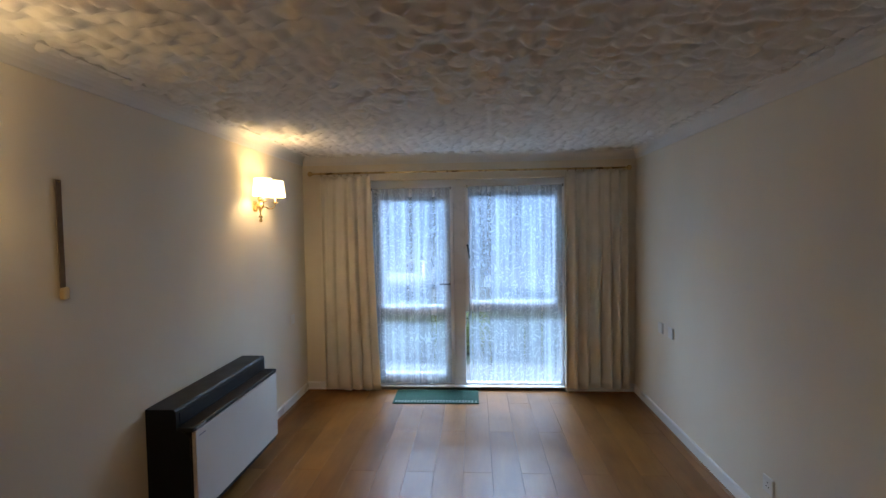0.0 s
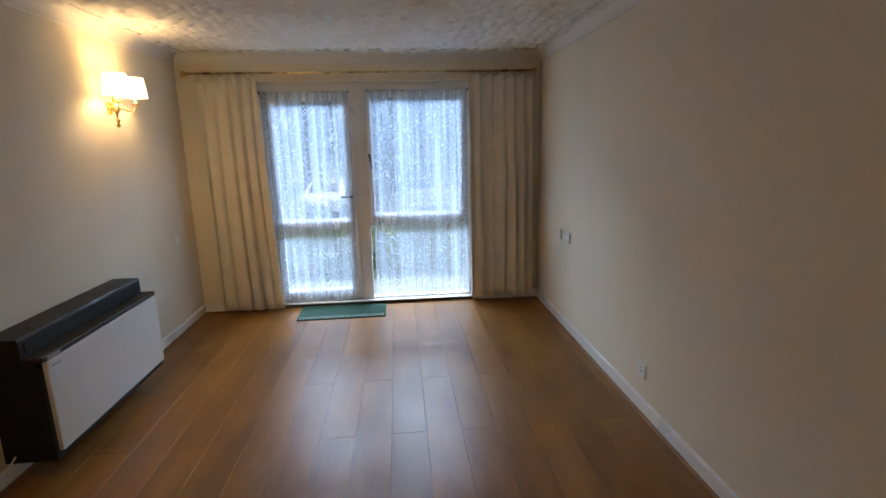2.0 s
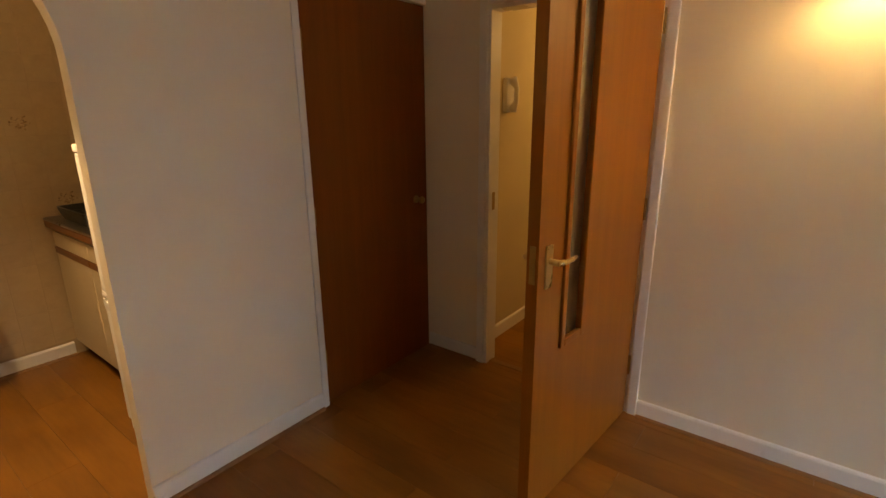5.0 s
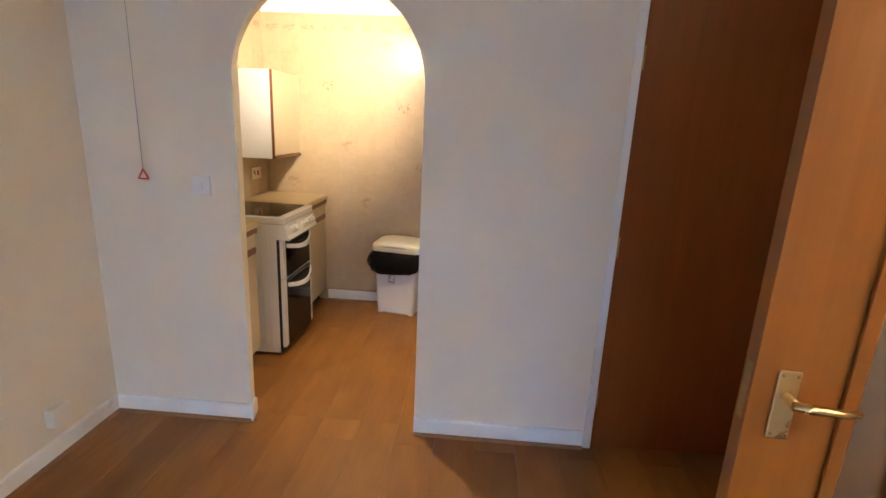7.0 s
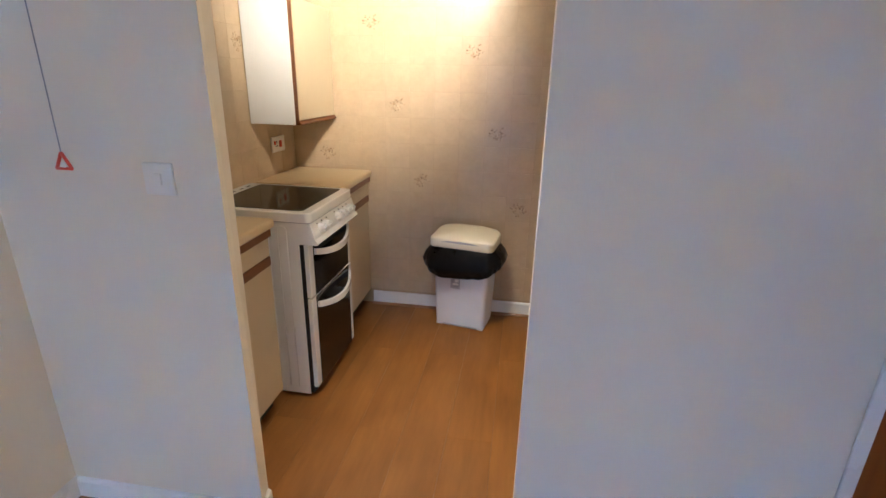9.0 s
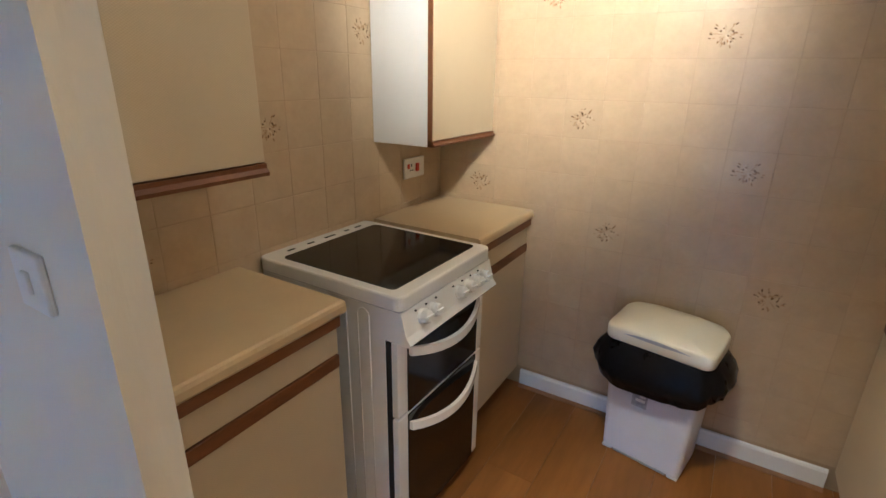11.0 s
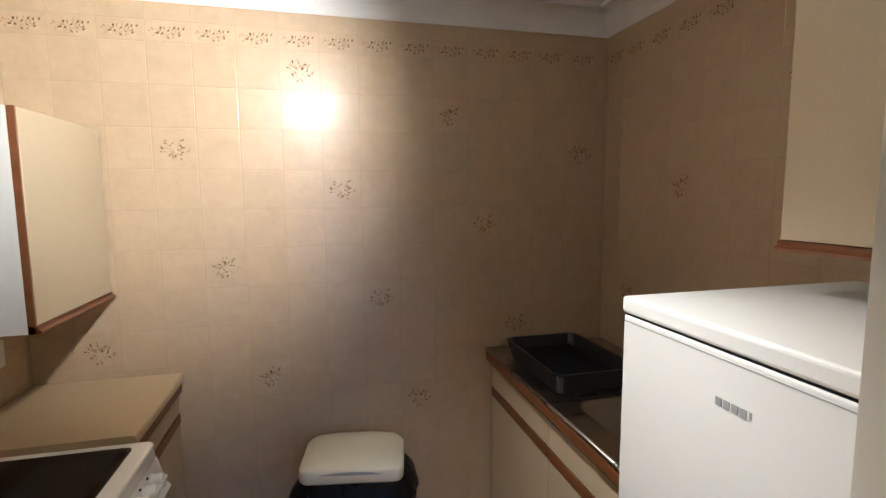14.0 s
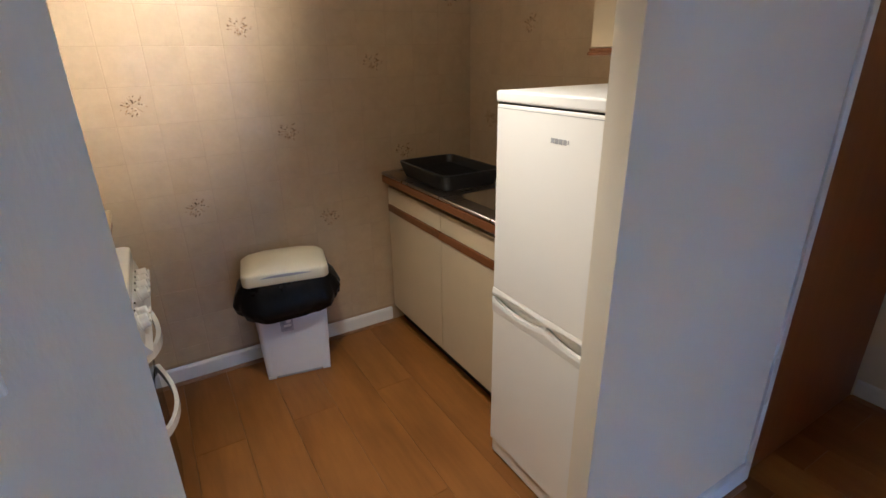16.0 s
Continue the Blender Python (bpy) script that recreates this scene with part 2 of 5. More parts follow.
def tile_glaze():
    m, nt, b = nodes_of("beige_glazed_tile")
    v = coords(nt, (1, 1, 1), True)
    big = noise_tex(nt, v, 14.0, 4.0, 0.6, 0.3)
    fine = noise_tex(nt, v, 60.0, 3.0)
    base = (0.50, 0.375, 0.232)
    col = ramp(nt, big, [(0.3, tone(base, 0.93)), (0.7, tone(base, 1.06))])
    col = mixed(nt, 0.15, col, ramp(nt, fine, [(0.3, tone(base, 0.85)), (0.7, tone(base, 1.12))]))
    info = nt.nodes.new("ShaderNodeObjectInfo")
    col = mixed(nt, 1.0, col, ramp(nt, info.outputs["Random"], [(0.0, (0.98, 0.98, 0.975)), (1.0, (1.02, 1.02, 1.02))]), "MULTIPLY")
    nt.links.new(col, b.inputs["Base Color"])
    b.inputs["Roughness"].default_value = 0.30
    b.inputs["Specular IOR Level"].default_value = 0.32
    b.inputs["Coat Weight"].default_value = 0.16
    b.inputs["Coat Roughness"].default_value = 0.07
    bumped(nt, b, big, 0.10, 0.004)
    return m


M["tile"] = tile_glaze()


def weave(name, base):
    m, nt, b = nodes_of(name)
    v = coords(nt)
    out = []
    for rot in (0.6, -0.6):
        mp = nt.nodes.new("ShaderNodeMapping")
        mp.inputs["Rotation"].default_value = (rot, 0, 0)
        nt.links.new(v, mp.inputs["Vector"])
        w = nt.nodes.new("ShaderNodeTexWave")
        w.bands_direction = "Z"
        w.inputs["Scale"].default_value = 75.0
        w.inputs["Distortion"].default_value = 2.0
        w.inputs["Detail"].default_value = 2.0
        w.inputs["Detail Scale"].default_value = 3.0
        nt.links.new(mp.outputs[0], w.inputs["Vector"])
        out.append(w.outputs["Fac"])
    h = mixed(nt, 0.5, out[0], out[1])
    blot = noise_tex(nt, v, 7.0)
    col = ramp(nt, h, [(0.2, tone(base, 0.90)), (0.8, tone(base, 1.06))])
    col = mixed(nt, 0.4, col, ramp(nt, blot, [(0.3, tone(base, 0.95)), (0.7, tone(base, 1.05))]))
    nt.links.new(col, b.inputs["Base Color"])
    b.inputs["Roughness"].default_value = 0.55
    bumped(nt, b, h, 0.25, 0.0008)
    return m


M["cab"] = weave("linen_texture_laminate", (0.55, 0.45, 0.295))


def curtain_cloth():
    m, nt, b = nodes_of("cream_curtain_cloth")
    v = coords(nt)
    f = noise_tex(nt, v, 220.0, 2.0)
    g = noise_tex(nt, v, 6.0)
    base = (0.84, 0.77, 0.64)
    nt.links.new(ramp(nt, g, [(0.3, tone(base, 0.94)), (0.7, tone(base, 1.05))]), b.inputs["Base Color"])
    b.inputs["Roughness"].default_value = 0.9
    b.inputs["Specular IOR Level"].default_value = 0.15
    b.inputs["Sheen Weight"].default_value = 0.2
    bumped(nt, b, f, 0.3, 0.0008)
    tr = nt.nodes.new("ShaderNodeBsdfTranslucent")
    tr.inputs["Color"].default_value = (0.6, 0.52, 0.38, 1)
    mx = nt.nodes.new("ShaderNodeMixShader")
    mx.inputs[0].default_value = 0.12
    nt.links.new(b.outputs[0], mx.inputs[1])
    nt.links.new(tr.outputs[0], mx.inputs[2])
    nt.links.new(mx.outputs[0], nt.nodes["Material Output"].inputs["Surface"])
    return m


M["curtain"] = curtain_cloth()


def lace():
    m, nt, b = nodes_of("white_net_lace")
    v = coords(nt, (1, 1, 0.8))
    n = noise_tex(nt, v, 10.0, 1.0, 0.4, 1.6)
    line = nt.nodes.new("ShaderNodeMath")
    line.operation = "PINGPONG"
    line.inputs[1].default_value = 0.085
    nt.links.new(n, line.inputs[0])
    fine = noise_tex(nt, v, 260.0, 1.0)
    st = noise_tex(nt, coords(nt, (1, 0.2, 0.02)), 15.0, 3.0, 0.6)
    scroll = ramp(nt, line.outputs[0], [(0.0, (0.22,) * 3), (0.014, (0.15,) * 3), (0.024, (0.0,) * 3)])
    gather = ramp(nt, st, [(0.38, (0.22,) * 3), (0.52, (0.34,) * 3), (0.68, (0.54,) * 3)])
    fac = mixed(nt, 1.0, gather, scroll, "ADD")
    fac = mixed(nt, 0.10, fac, fine, "ADD")
    # white cloth, tinted blue here to stand in for the blue daylight
    b.inputs["Base Color"].default_value = (0.80, 0.86, 0.92, 1)
    b.inputs["Roughness"].default_value = 0.9
    tl = nt.nodes.new("ShaderNodeBsdfTranslucent")
    tl.inputs["Color"].default_value = (0.66, 0.80, 0.95, 1)
    both = nt.nodes.new("ShaderNodeMixShader")
    both.inputs[0].default_value = 0.50
    nt.links.new(b.outputs[0], both.inputs[1])
    nt.links.new(tl.outputs[0], both.inputs[2])
    tp = nt.nodes.new("ShaderNodeBsdfTransparent")
    mx = nt.nodes.new("ShaderNodeMixShader")
    nt.links.new(fac, mx.inputs[0])
    nt.links.new(tp.outputs[0], mx.inputs[1])
    nt.links.new(both.outputs[0], mx.inputs[2])
    nt.links.new(mx.outputs[0], nt.nodes["Material Output"].inputs["Surface"])
    return m


M["net"] = lace()


def glass(name, rough=0.0):
    m, nt, b = nodes_of(name)
    b.inputs["Base Color"].default_value = (0.95, 0.97, 0.98, 1)
    b.inputs["Roughness"].default_value = rough
    b.inputs["Transmission Weight"].default_value = 1.0
    b.inputs["IOR"].default_value = 1.45
    return m


M["glass"] = glass("window_glass")
M["doorglass"] = glass("obscured_door_glass", 0.35)


def glowing(name, color, strength, base=(0.8, 0.75, 0.65)):
    m, nt, b = nodes_of(name)
    v = coords(nt)
    nt.links.new(ramp(nt, noise_tex(nt, v, 50.0), [(0.3, tone(base, 0.95)), (0.7, base)]), b.inputs["Base Color"])
    b.inputs["Roughness"].default_value = 0.7
    b.inputs["Emission Color"].default_value = (*color, 1)
    b.inputs["Emission Strength"].default_value = strength
    return m


M["shade"] = glowing("lit_fabric_shade", (1.0, 0.76, 0.44), 2.0)
M["bulb"] = glowing("lit_bulb", (1.0, 0.78, 0.42), 12.0)
M["globe"] = glowing("lit_opal_glass", (1.0, 0.78, 0.42), 1.5)


# ---- mesh helpers ----
def part(name, bm, mat, parent=None, label="", smooth=False):
    me = bpy.data.meshes.new(name)
    bm.to_mesh(me)
    bm.free()
    if smooth:
        for p in me.polygons:
            p.use_smooth = True
    for mm in (mat if isinstance(mat, (list, tuple)) else [mat]):
        me.materials.append(mm)
    ob = new(name, me)
    ob.parent = parent
    if label:
        ob["label"] = label
    return ob


def again(ob, loc, parent=None):
    """One more object on the same mesh."""
    o = new(ob.name.split(".")[0], ob.data)
    o.location = loc
    o.parent = parent or ob.parent
    return o


def thing(name, loc, label, category, group="", rz=0.0):
    e = new(name)
    e.empty_display_size = 0.1
    e.location = loc
    e.rotation_euler = (0, 0, radians(rz))
    return tagged(e, label, category, group)


def box(bm, x0, x1, y0, y1, z0, z1, bevel=0.0, seg=2):
    r = bmesh.ops.create_cube(bm, size=1.0)
    vs = r["verts"]
    for v in vs:
        v.co = Vector(((x0 + x1) / 2 + v.co.x * (x1 - x0), (y0 + y1) / 2 + v.co.y * (y1 - y0), (z0 + z1) / 2 + v.co.z * (z1 - z0)))
    if bevel:
        es = list({e for v in vs for e in v.link_edges})
        bmesh.ops.bevel(bm, geom=es, offset=bevel, segments=seg, profile=0.5, affect="EDGES")
    return bm


def boxed(*a, **k):
    return box(bmesh.new(), *a, **k)


def ring_loft(bm, rings, close=True, caps=True):
    """Rings of equal count joined by quads."""
    vs = [[bm.verts.new(p) for p in r] for r in rings]
    n = len(vs[0])
    for a, b in zip(vs, vs[1:]):
        for i in range(n if close else n - 1):
            j = (i + 1) % n
            bm.faces.new((a[i], a[j], b[j], b[i]))
    if caps and close:
        bm.faces.new(list(reversed(vs[0])))
        bm.faces.new(vs[-1])
    bmesh.ops.recalc_face_normals(bm, faces=bm.faces[:])
    return bm


def lathe(bm, profile, center=(0, 0), seg=20, squash=1.0):
    rings = [[(center[0] + r * math.cos(2 * math.pi * i / seg), center[1] + squash * r * math.sin(2 * math.pi * i / seg), z) for i in range(seg)] for r, z in profile]
    return ring_loft(bm, rings)


def tube(bm, pts, r, seg=8):
    pts = [Vector(p) for p in pts]
    rings = []
    for i, p in enumerate(pts):
        d = (pts[min(i + 1, len(pts) - 1)] - pts[max(i - 1, 0)]).normalized()
        up = Vector((0, 0, 1)) if abs(d.z) < 0.9 else Vector((1, 0, 0))
        a = d.cross(up).normalized()
        b = d.cross(a).normalized()
        rr = r[i] if isinstance(r, (list, tuple)) else r
        rings.append([p + rr * (math.cos(2 * math.pi * k / seg) * a + math.sin(2 * math.pi * k / seg) * b) for k in range(seg)])
    return ring_loft(bm, rings)


def prism(bm, outline, axis, a0, a1):
    """A flat outline pushed along an axis from a0 to a1."""
    def put(p, a):
        return {"x": (a, p[0], p[1]), "y": (p[0], a, p[1]), "z": (p[0], p[1], a)}[axis]
    return ring_loft(bm, [[put(p, a0) for p in outline], [put(p, a1) for p in outline]])


def rounded(x0, x1, y0, y1, r, seg=5):
    out = []
    for cx, cy, s in ((x1 - r, y1 - r, 0), (x0 + r, y1 - r, 90), (x0 + r, y0 + r, 180), (x1 - r, y0 + r, 270)):
        for i in range(seg + 1):
            a = radians(s + 90 * i / seg)
            out.append((cx + r * math.cos(a), cy + r * math.sin(a)))
    return out


def structure(ob, label, category=""):
    return tagged(ob, label, category or ob.name.split("_")[0], "", "structure")

# ---- the plan ----
W, L, H = 3.26, 5.58, 2.37          # living room: width, length, ceiling
KX0, KX1, KY, KH = 0.90, 3.18, -1.765, 2.35   # kitchen
T = 0.065                           # the thin wall with the arch
AX0, AX1, AZ = 1.729, 2.552, 1.645  # the arch: jambs and springing
DX1, DZ = 0.865, 2.045              # cupboard doorway
HY0, HY1, HZ = 0.40, 1.285, 2.005   # hall doorway in the left wall
HX = -3.1                           # far end of the hall
WX0, WX1, WZ0, WZ1 = 0.64, 2.60, 0.03, 2.115  # garden door and window
WY = 5.66

# walls
bm = bmesh.new()
box(bm, -0.1, 0, HY1, L + 0.25, 0, H)
box(bm, -0.1, 0, HY0, HY1, HZ, H)
box(bm, -0.1, 0, -0.75, HY0, 0, H)
structure(part("wall_west", bm, M["wall"]), "cream wallpapered wall with a doorway to the hall", "wall")
structure(part("wall_east", boxed(W, W + 0.1, -T, L + 0.25, 0, H), M["wall"]), "long cream wallpapered wall", "wall")
bm = bmesh.new()
box(bm, 0, WX0, L, L + 0.25, 0, H)
box(bm, WX1, W, L, L + 0.25, 0, H)
box(bm, WX0, WX1, L, L + 0.25, WZ1, H)
box(bm, WX0, WX1, L + 0.02, L + 0.25, -0.15, WZ0)
structure(part("wall_north", bm, M["wall"]), "cream wall around the garden door", "wall")
bm = bmesh.new()
box(bm, DX1, AX0, -T, 0, 0, H)
box(bm, AX1, W, -T, 0, 0, H)
box(bm, 0, DX1, -T, 0, DZ, H)
_n = 28
_c, _r = (AX0 + AX1) / 2, (AX1 - AX0) / 2
_arc = [(_c - _r * math.cos(math.pi * i / _n), AZ + _r * math.sin(math.pi * i / _n)) for i in range(_n + 1)]
for (xa, za), (xb, zb) in zip(_arc, _arc[1:]):
    prism(bm, [(xa, za), (xb, zb), (xb, H), (xa, H)], "y", -T, 0)
bmesh.ops.remove_doubles(bm, verts=bm.verts[:], dist=1e-5)
for v in bm.verts:
    if v.co.y < -T + 1e-4 and _c < v.co.x < AX1 + 1e-3 and v.co.z < AZ + _r + 0.01:
        v.co.x += 0.014 * (v.co.x - _c) / _r    # the east reveal is splayed
structure(part("wall_south", bm, M["wall"]), "pale papered wall with a round arch to the kitchen", "wall")
# unseen, added to keep outside light from leaking in behind the door
bm = bmesh.new()
box(bm, -0.1, KX0 - 0.08, -0.75, -0.69, 0, H)
structure(part("wall_cupboard", bm, M["plain"]), "unseen plain wall added to close the cupboard against light", "wall")

# kitchen walls
wall_k_south = structure(part("wall_kitchen_south", boxed(KX0 - 0.08, KX1 + 0.08, KY - 0.1, KY, 0, KH + 0.1), M["grout"]), "kitchen wall with beige floral tiles", "wall")
wall_k_east = structure(part("wall_kitchen_east", boxed(KX1, KX1 + 0.08, KY, -T, 0, KH + 0.1), M["grout"]), "kitchen wall of beige floral tiles behind the cooker", "wall")
wall_k_west = structure(part("wall_kitchen_west", boxed(KX0 - 0.08, KX0, KY, -T, 0, KH + 0.1), M["grout"]), "kitchen wall of beige floral tiles behind the sink", "wall")

# hall walls
bm = bmesh.new()
box(bm, -2.05, -0.1, 0.18, 0.28, 0, H)
box(bm, -2.05, -1.95, -1.2, 0.18, 0, H)
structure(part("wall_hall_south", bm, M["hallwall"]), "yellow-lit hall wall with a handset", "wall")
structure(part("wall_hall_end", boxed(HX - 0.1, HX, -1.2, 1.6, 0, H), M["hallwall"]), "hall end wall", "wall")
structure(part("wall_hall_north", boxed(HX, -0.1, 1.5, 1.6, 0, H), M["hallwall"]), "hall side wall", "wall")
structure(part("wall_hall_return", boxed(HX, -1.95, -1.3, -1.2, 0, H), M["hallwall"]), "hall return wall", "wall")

# ceilings
def swirl_ceiling(name, x0, x1, y0, y1, z, step, seed, deep, label, keep=1.0):
    """Stippled plaster: short overlapping brush ridges pressed into a fine sheet."""
    rng = np.random.default_rng(seed)
    nx, ny = int((x1 - x0) / step), int((y1 - y0) / step)
    xs, ys = np.linspace(x0, x1, nx), np.linspace(y0, y1, ny)
    h = np.zeros((ny, nx))
    dx, dy = xs[1] - xs[0], ys[1] - ys[0]
    cx, cy = np.meshgrid(np.arange(x0, x1, 0.092), np.arange(y0, y1, 0.092))
    cx, cy = cx.ravel() + rng.uniform(-0.025, 0.025, cx.size), cy.ravel() + rng.uniform(-0.025, 0.025, cx.size)
    for k in range(cx.size):
        i0, i1 = max(0, int((cx[k] - 0.08 - x0) / dx)), min(nx, int((cx[k] + 0.08 - x0) / dx) + 1)
        j0, j1 = max(0, int((cy[k] - 0.08 - y0) / dy)), min(ny, int((cy[k] + 0.08 - y0) / dy) + 1)
        if i1 <= i0 or j1 <= j0 or rng.uniform() > keep:
            continue
        a = rng.uniform(0, 6.283)
        X, Y = np.meshgrid(xs[i0:i1] - cx[k], ys[j0:j1] - cy[k])
        U, V = X * np.cos(a) + Y * np.sin(a), -X * np.sin(a) + Y * np.cos(a)
        V = V + 6.0 * U * U
        bump = np.exp(-((U / 0.054) ** 2 + (V / 0.038) ** 2) ** 2) * (0.9 + 0.5 * U / 0.05 + 0.16 * np.cos(V * 380.0))
        h[j0:j1, i0:i1] = np.maximum(h[j0:j1, i0:i1], bump * rng.uniform(0.5, 1.0))
    X, Y = np.meshgrid(xs, ys)
    co = np.stack([X, Y, z - deep * h + 0.001], -1).reshape(-1, 3)
    q = (np.arange(ny - 1)[:, None] * nx + np.arange(nx - 1)[None]).ravel()
    quads = np.stack([q, q + nx, q + nx + 1, q + 1], -1)
    me = bpy.data.meshes.new(name)
    me.from_pydata(co.tolist(), [], quads.tolist())
    me.shade_smooth()
    me.materials.append(M["artex"])
    return structure(new(name, me), label, "ceiling")


swirl_ceiling("ceiling", 0, W, 0, L, H, 0.0125, 6, 0.028, "swirl-textured plaster ceiling")
structure(part("ceiling_slab", boxed(-0.1, W + 0.1, -T, L + 0.25, H + 0.003, H + 0.12), M["plain"]), "slab above the plaster", "ceiling")
structure(part("ceiling_kitchen_slab", boxed(KX0 - 0.08, KX1 + 0.08, KY - 0.1, -T, KH + 0.003, KH + 0.1), M["plain"]), "slab above the kitchen", "ceiling")
swirl_ceiling("ceiling_kitchen", KX0, KX1, KY, -T, KH, 0.0125, 9, 0.006, "plaster kitchen ceiling with scattered dabs", 0.35)
structure(part("ceiling_hall", boxed(HX - 0.1, -0.1, -1.3, 1.6, H - 0.02, H + 0.1), M["coving"]), "hall ceiling", "ceiling")
# unseen cover, added to close the cupboard from above
structure(part("ceiling_cupboard", boxed(-0.1, KX0 - 0.08, -0.75, -T, H - 0.02, H + 0.1), M["plain"]), "unseen cover added over the cupboard", "ceiling")

# coving: a hollow quarter round of 100 mm with two small steps
COVE = [(0, 0), (0, -0.1), (0.006, -0.1), (0.008, -0.092)] + [(0.008 + 0.084 * (1 - math.cos(radians(a))), -0.092 + 0.084 * math.sin(radians(a))) for a in (15, 30, 45, 60, 75, 90)] + [(0.1, -0.010), (0.106, -0.016), (0.106, 0)]


def coving(name, a, b, inward, z, label):
    """A run of coving along a wall from a to b; inward points into the room."""
    a, b, n = Vector((*a, z)), Vector((*b, z)), Vector((*inward, 0))
    bm = ring_loft(bmesh.new(), [[p + n * u + Vector((0, 0, v)) for u, v in COVE] for p in (a, b)])
    structure(part(name, bm, M["coving"]), label, "coving")


coving("coving", (0, 0), (0, L), (1, 0), H, "white plaster coving")
coving("coving", (W, 0), (W, L), (-1, 0), H, "white plaster coving")
coving("coving", (0.001, L), (W - 0.001, L), (0, -1), H, "white plaster coving")
coving("coving", (0.001, 0), (W - 0.001, 0), (0, 1), H, "white plaster coving")
coving("coving", (KX0, KY), (KX1, KY), (0, 1), KH, "white plaster coving of the kitchen")
coving("coving", (KX1, KY + 0.001), (KX1, -T), (-1, 0), KH, "white plaster coving of the kitchen")
coving("coving", (KX0, KY + 0.001), (KX0, -T), (1, 0), KH, "white plaster coving of the kitchen")
coving("coving", (-0.1, 0.28), (-2.05, 0.28), (0, 1), H - 0.02, "white hall coving")


def baseboard(a, b, inward, label="white painted skirting board with an oak bead", h=0.09, bead=True):
    a, b, n = Vector((*a, 0)), Vector((*b, 0)), Vector((*inward, 0))
    prof = [(0, 0), (0.014, 0), (0.014, h - 0.012), (0.010, h - 0.003), (0.004, h), (0, h)]
    bm = ring_loft(bmesh.new(), [[p + n * u + Vector((0, 0, v)) for u, v in prof] for p in (a, b)])
    ob = structure(part("baseboard", bm, M["white"]), label, "skirting")
    if bead:
        prof = [(0.0142, 0), (0.028, 0), (0.027, 0.005), (0.022, 0.011), (0.0142, 0.014)]
        bm = ring_loft(bmesh.new(), [[p + n * u + Vector((0, 0, v)) for u, v in prof] for p in (a, b)])
        part("bead", bm, M["bead"], ob, "oak scotia bead")
    return ob


baseboard((0, 1.322), (0, L), (1, 0))
baseboard((0, 0), (0, HY0 - 0.037), (1, 0))
baseboard((W, 0), (W, L), (-1, 0))
baseboard((0.014, L), (0.6, L), (0, -1))
baseboard((2.62, L), (W - 0.014, L), (0, -1))
baseboard((DX1 + 0.04, 0), (AX0, 0), (0, 1))
baseboard((AX1, 0), (W - 0.014, 0), (0, 1))
baseboard((AX1, 0.014), (AX1 + 0.014, -T), (-1, 0), bead=True)
baseboard((1.46, KY + 0.007), (2.69, KY + 0.007), (0, 1), "white skirting board below the kitchen tiles")
baseboard((-0.1, 0.28), (-2.05, 0.28), (0, 1), "white hall skirting board", bead=False)
baseboard((HX, -1.2), (HX, 1.5), (1, 0), "white hall skirting board", bead=False)

# hall door frame: lining and casing
frame_hall = thing("door_frame", (0, 0, 0), "white painted frame of the hall doorway", "door frame")
frame_hall["kind"] = "structure"
part("jamb", boxed(-0.1, 0.002, HY1 - 0.028, HY1 - 0.001, 0, HZ - 0.03), M["white"], frame_hall)
part("jamb", boxed(-0.1, 0.002, HY0 + 0.001, HY0 + 0.028, 0, HZ - 0.03), M["white"], frame_hall)
part("head", boxed(-0.1, 0.002, HY0 + 0.001, HY1 - 0.001, HZ - 0.03, HZ - 0.001), M["white"], frame_hall)
part("casing", boxed(0.0, 0.016, HY1 - 0.01, HY1 + 0.036, 0, HZ + 0.036, bevel=0.005), M["white"], frame_hall)
part("casing", boxed(0.0, 0.016, HY0 - 0.036, HY0 + 0.01, 0, HZ + 0.036, bevel=0.005), M["white"], frame_hall)
part("casing", boxed(0.0, 0.016, HY0 + 0.0102, HY1 - 0.0102, HZ - 0.01, HZ + 0.036, bevel=0.005), M["white"], frame_hall)
part("strike_plate", boxed(-0.062, -0.034, HY0 + 0.0275, HY0 + 0.030, 0.945, 1.045, bevel=0.0008), M["oldbrass"], frame_hall, "brass strike plate")
part("threshold_strip", boxed(-0.07, -0.03, HY0 + 0.028, HY1 - 0.028, 0.0005, 0.005, bevel=0.002), M["bead"], frame_hall, "brown threshold strip")

# cupboard door frame
frame_cup = thing("door_frame", (0, 0, 0), "slim white frame of the cupboard doorway", "door frame")
frame_cup["kind"] = "structure"
part("casing", boxed(DX1, DX1 + 0.036, 0.0, 0.010, 0, DZ + 0.03, bevel=0.003), M["white"], frame_cup)
part("casing", boxed(0.0165, DX1 - 0.0005, 0.0, 0.010, DZ, DZ + 0.03, bevel=0.003), M["white"], frame_cup)

# ---- doors ----
cup = thing("door_2", (0.012, -0.052, 0.0), "dark reddish brown flush veneer door, closed", "door")
cup["kind"] = "structure"
part("leaf", boxed(0, 0.85, 0, 0.044, 0.006, DZ - 0.004, bevel=0.002), M["browndoor"], cup)
for z in (0.22, 0.96, 1.74):
    part("hinge", tube(bmesh.new(), [(0.849, 0.054, z), (0.849, 0.054, z + 0.09)], 0.006, 8), M["oldbrass"], cup, "small metal hinge")
bm = lathe(bmesh.new(), [(0.022, 0.0), (0.022, 0.006), (0.009, 0.008), (0.009, 0.03), (0.018, 0.036), (0.021, 0.046), (0.016, 0.056), (0.004, 0.06)], seg=16)
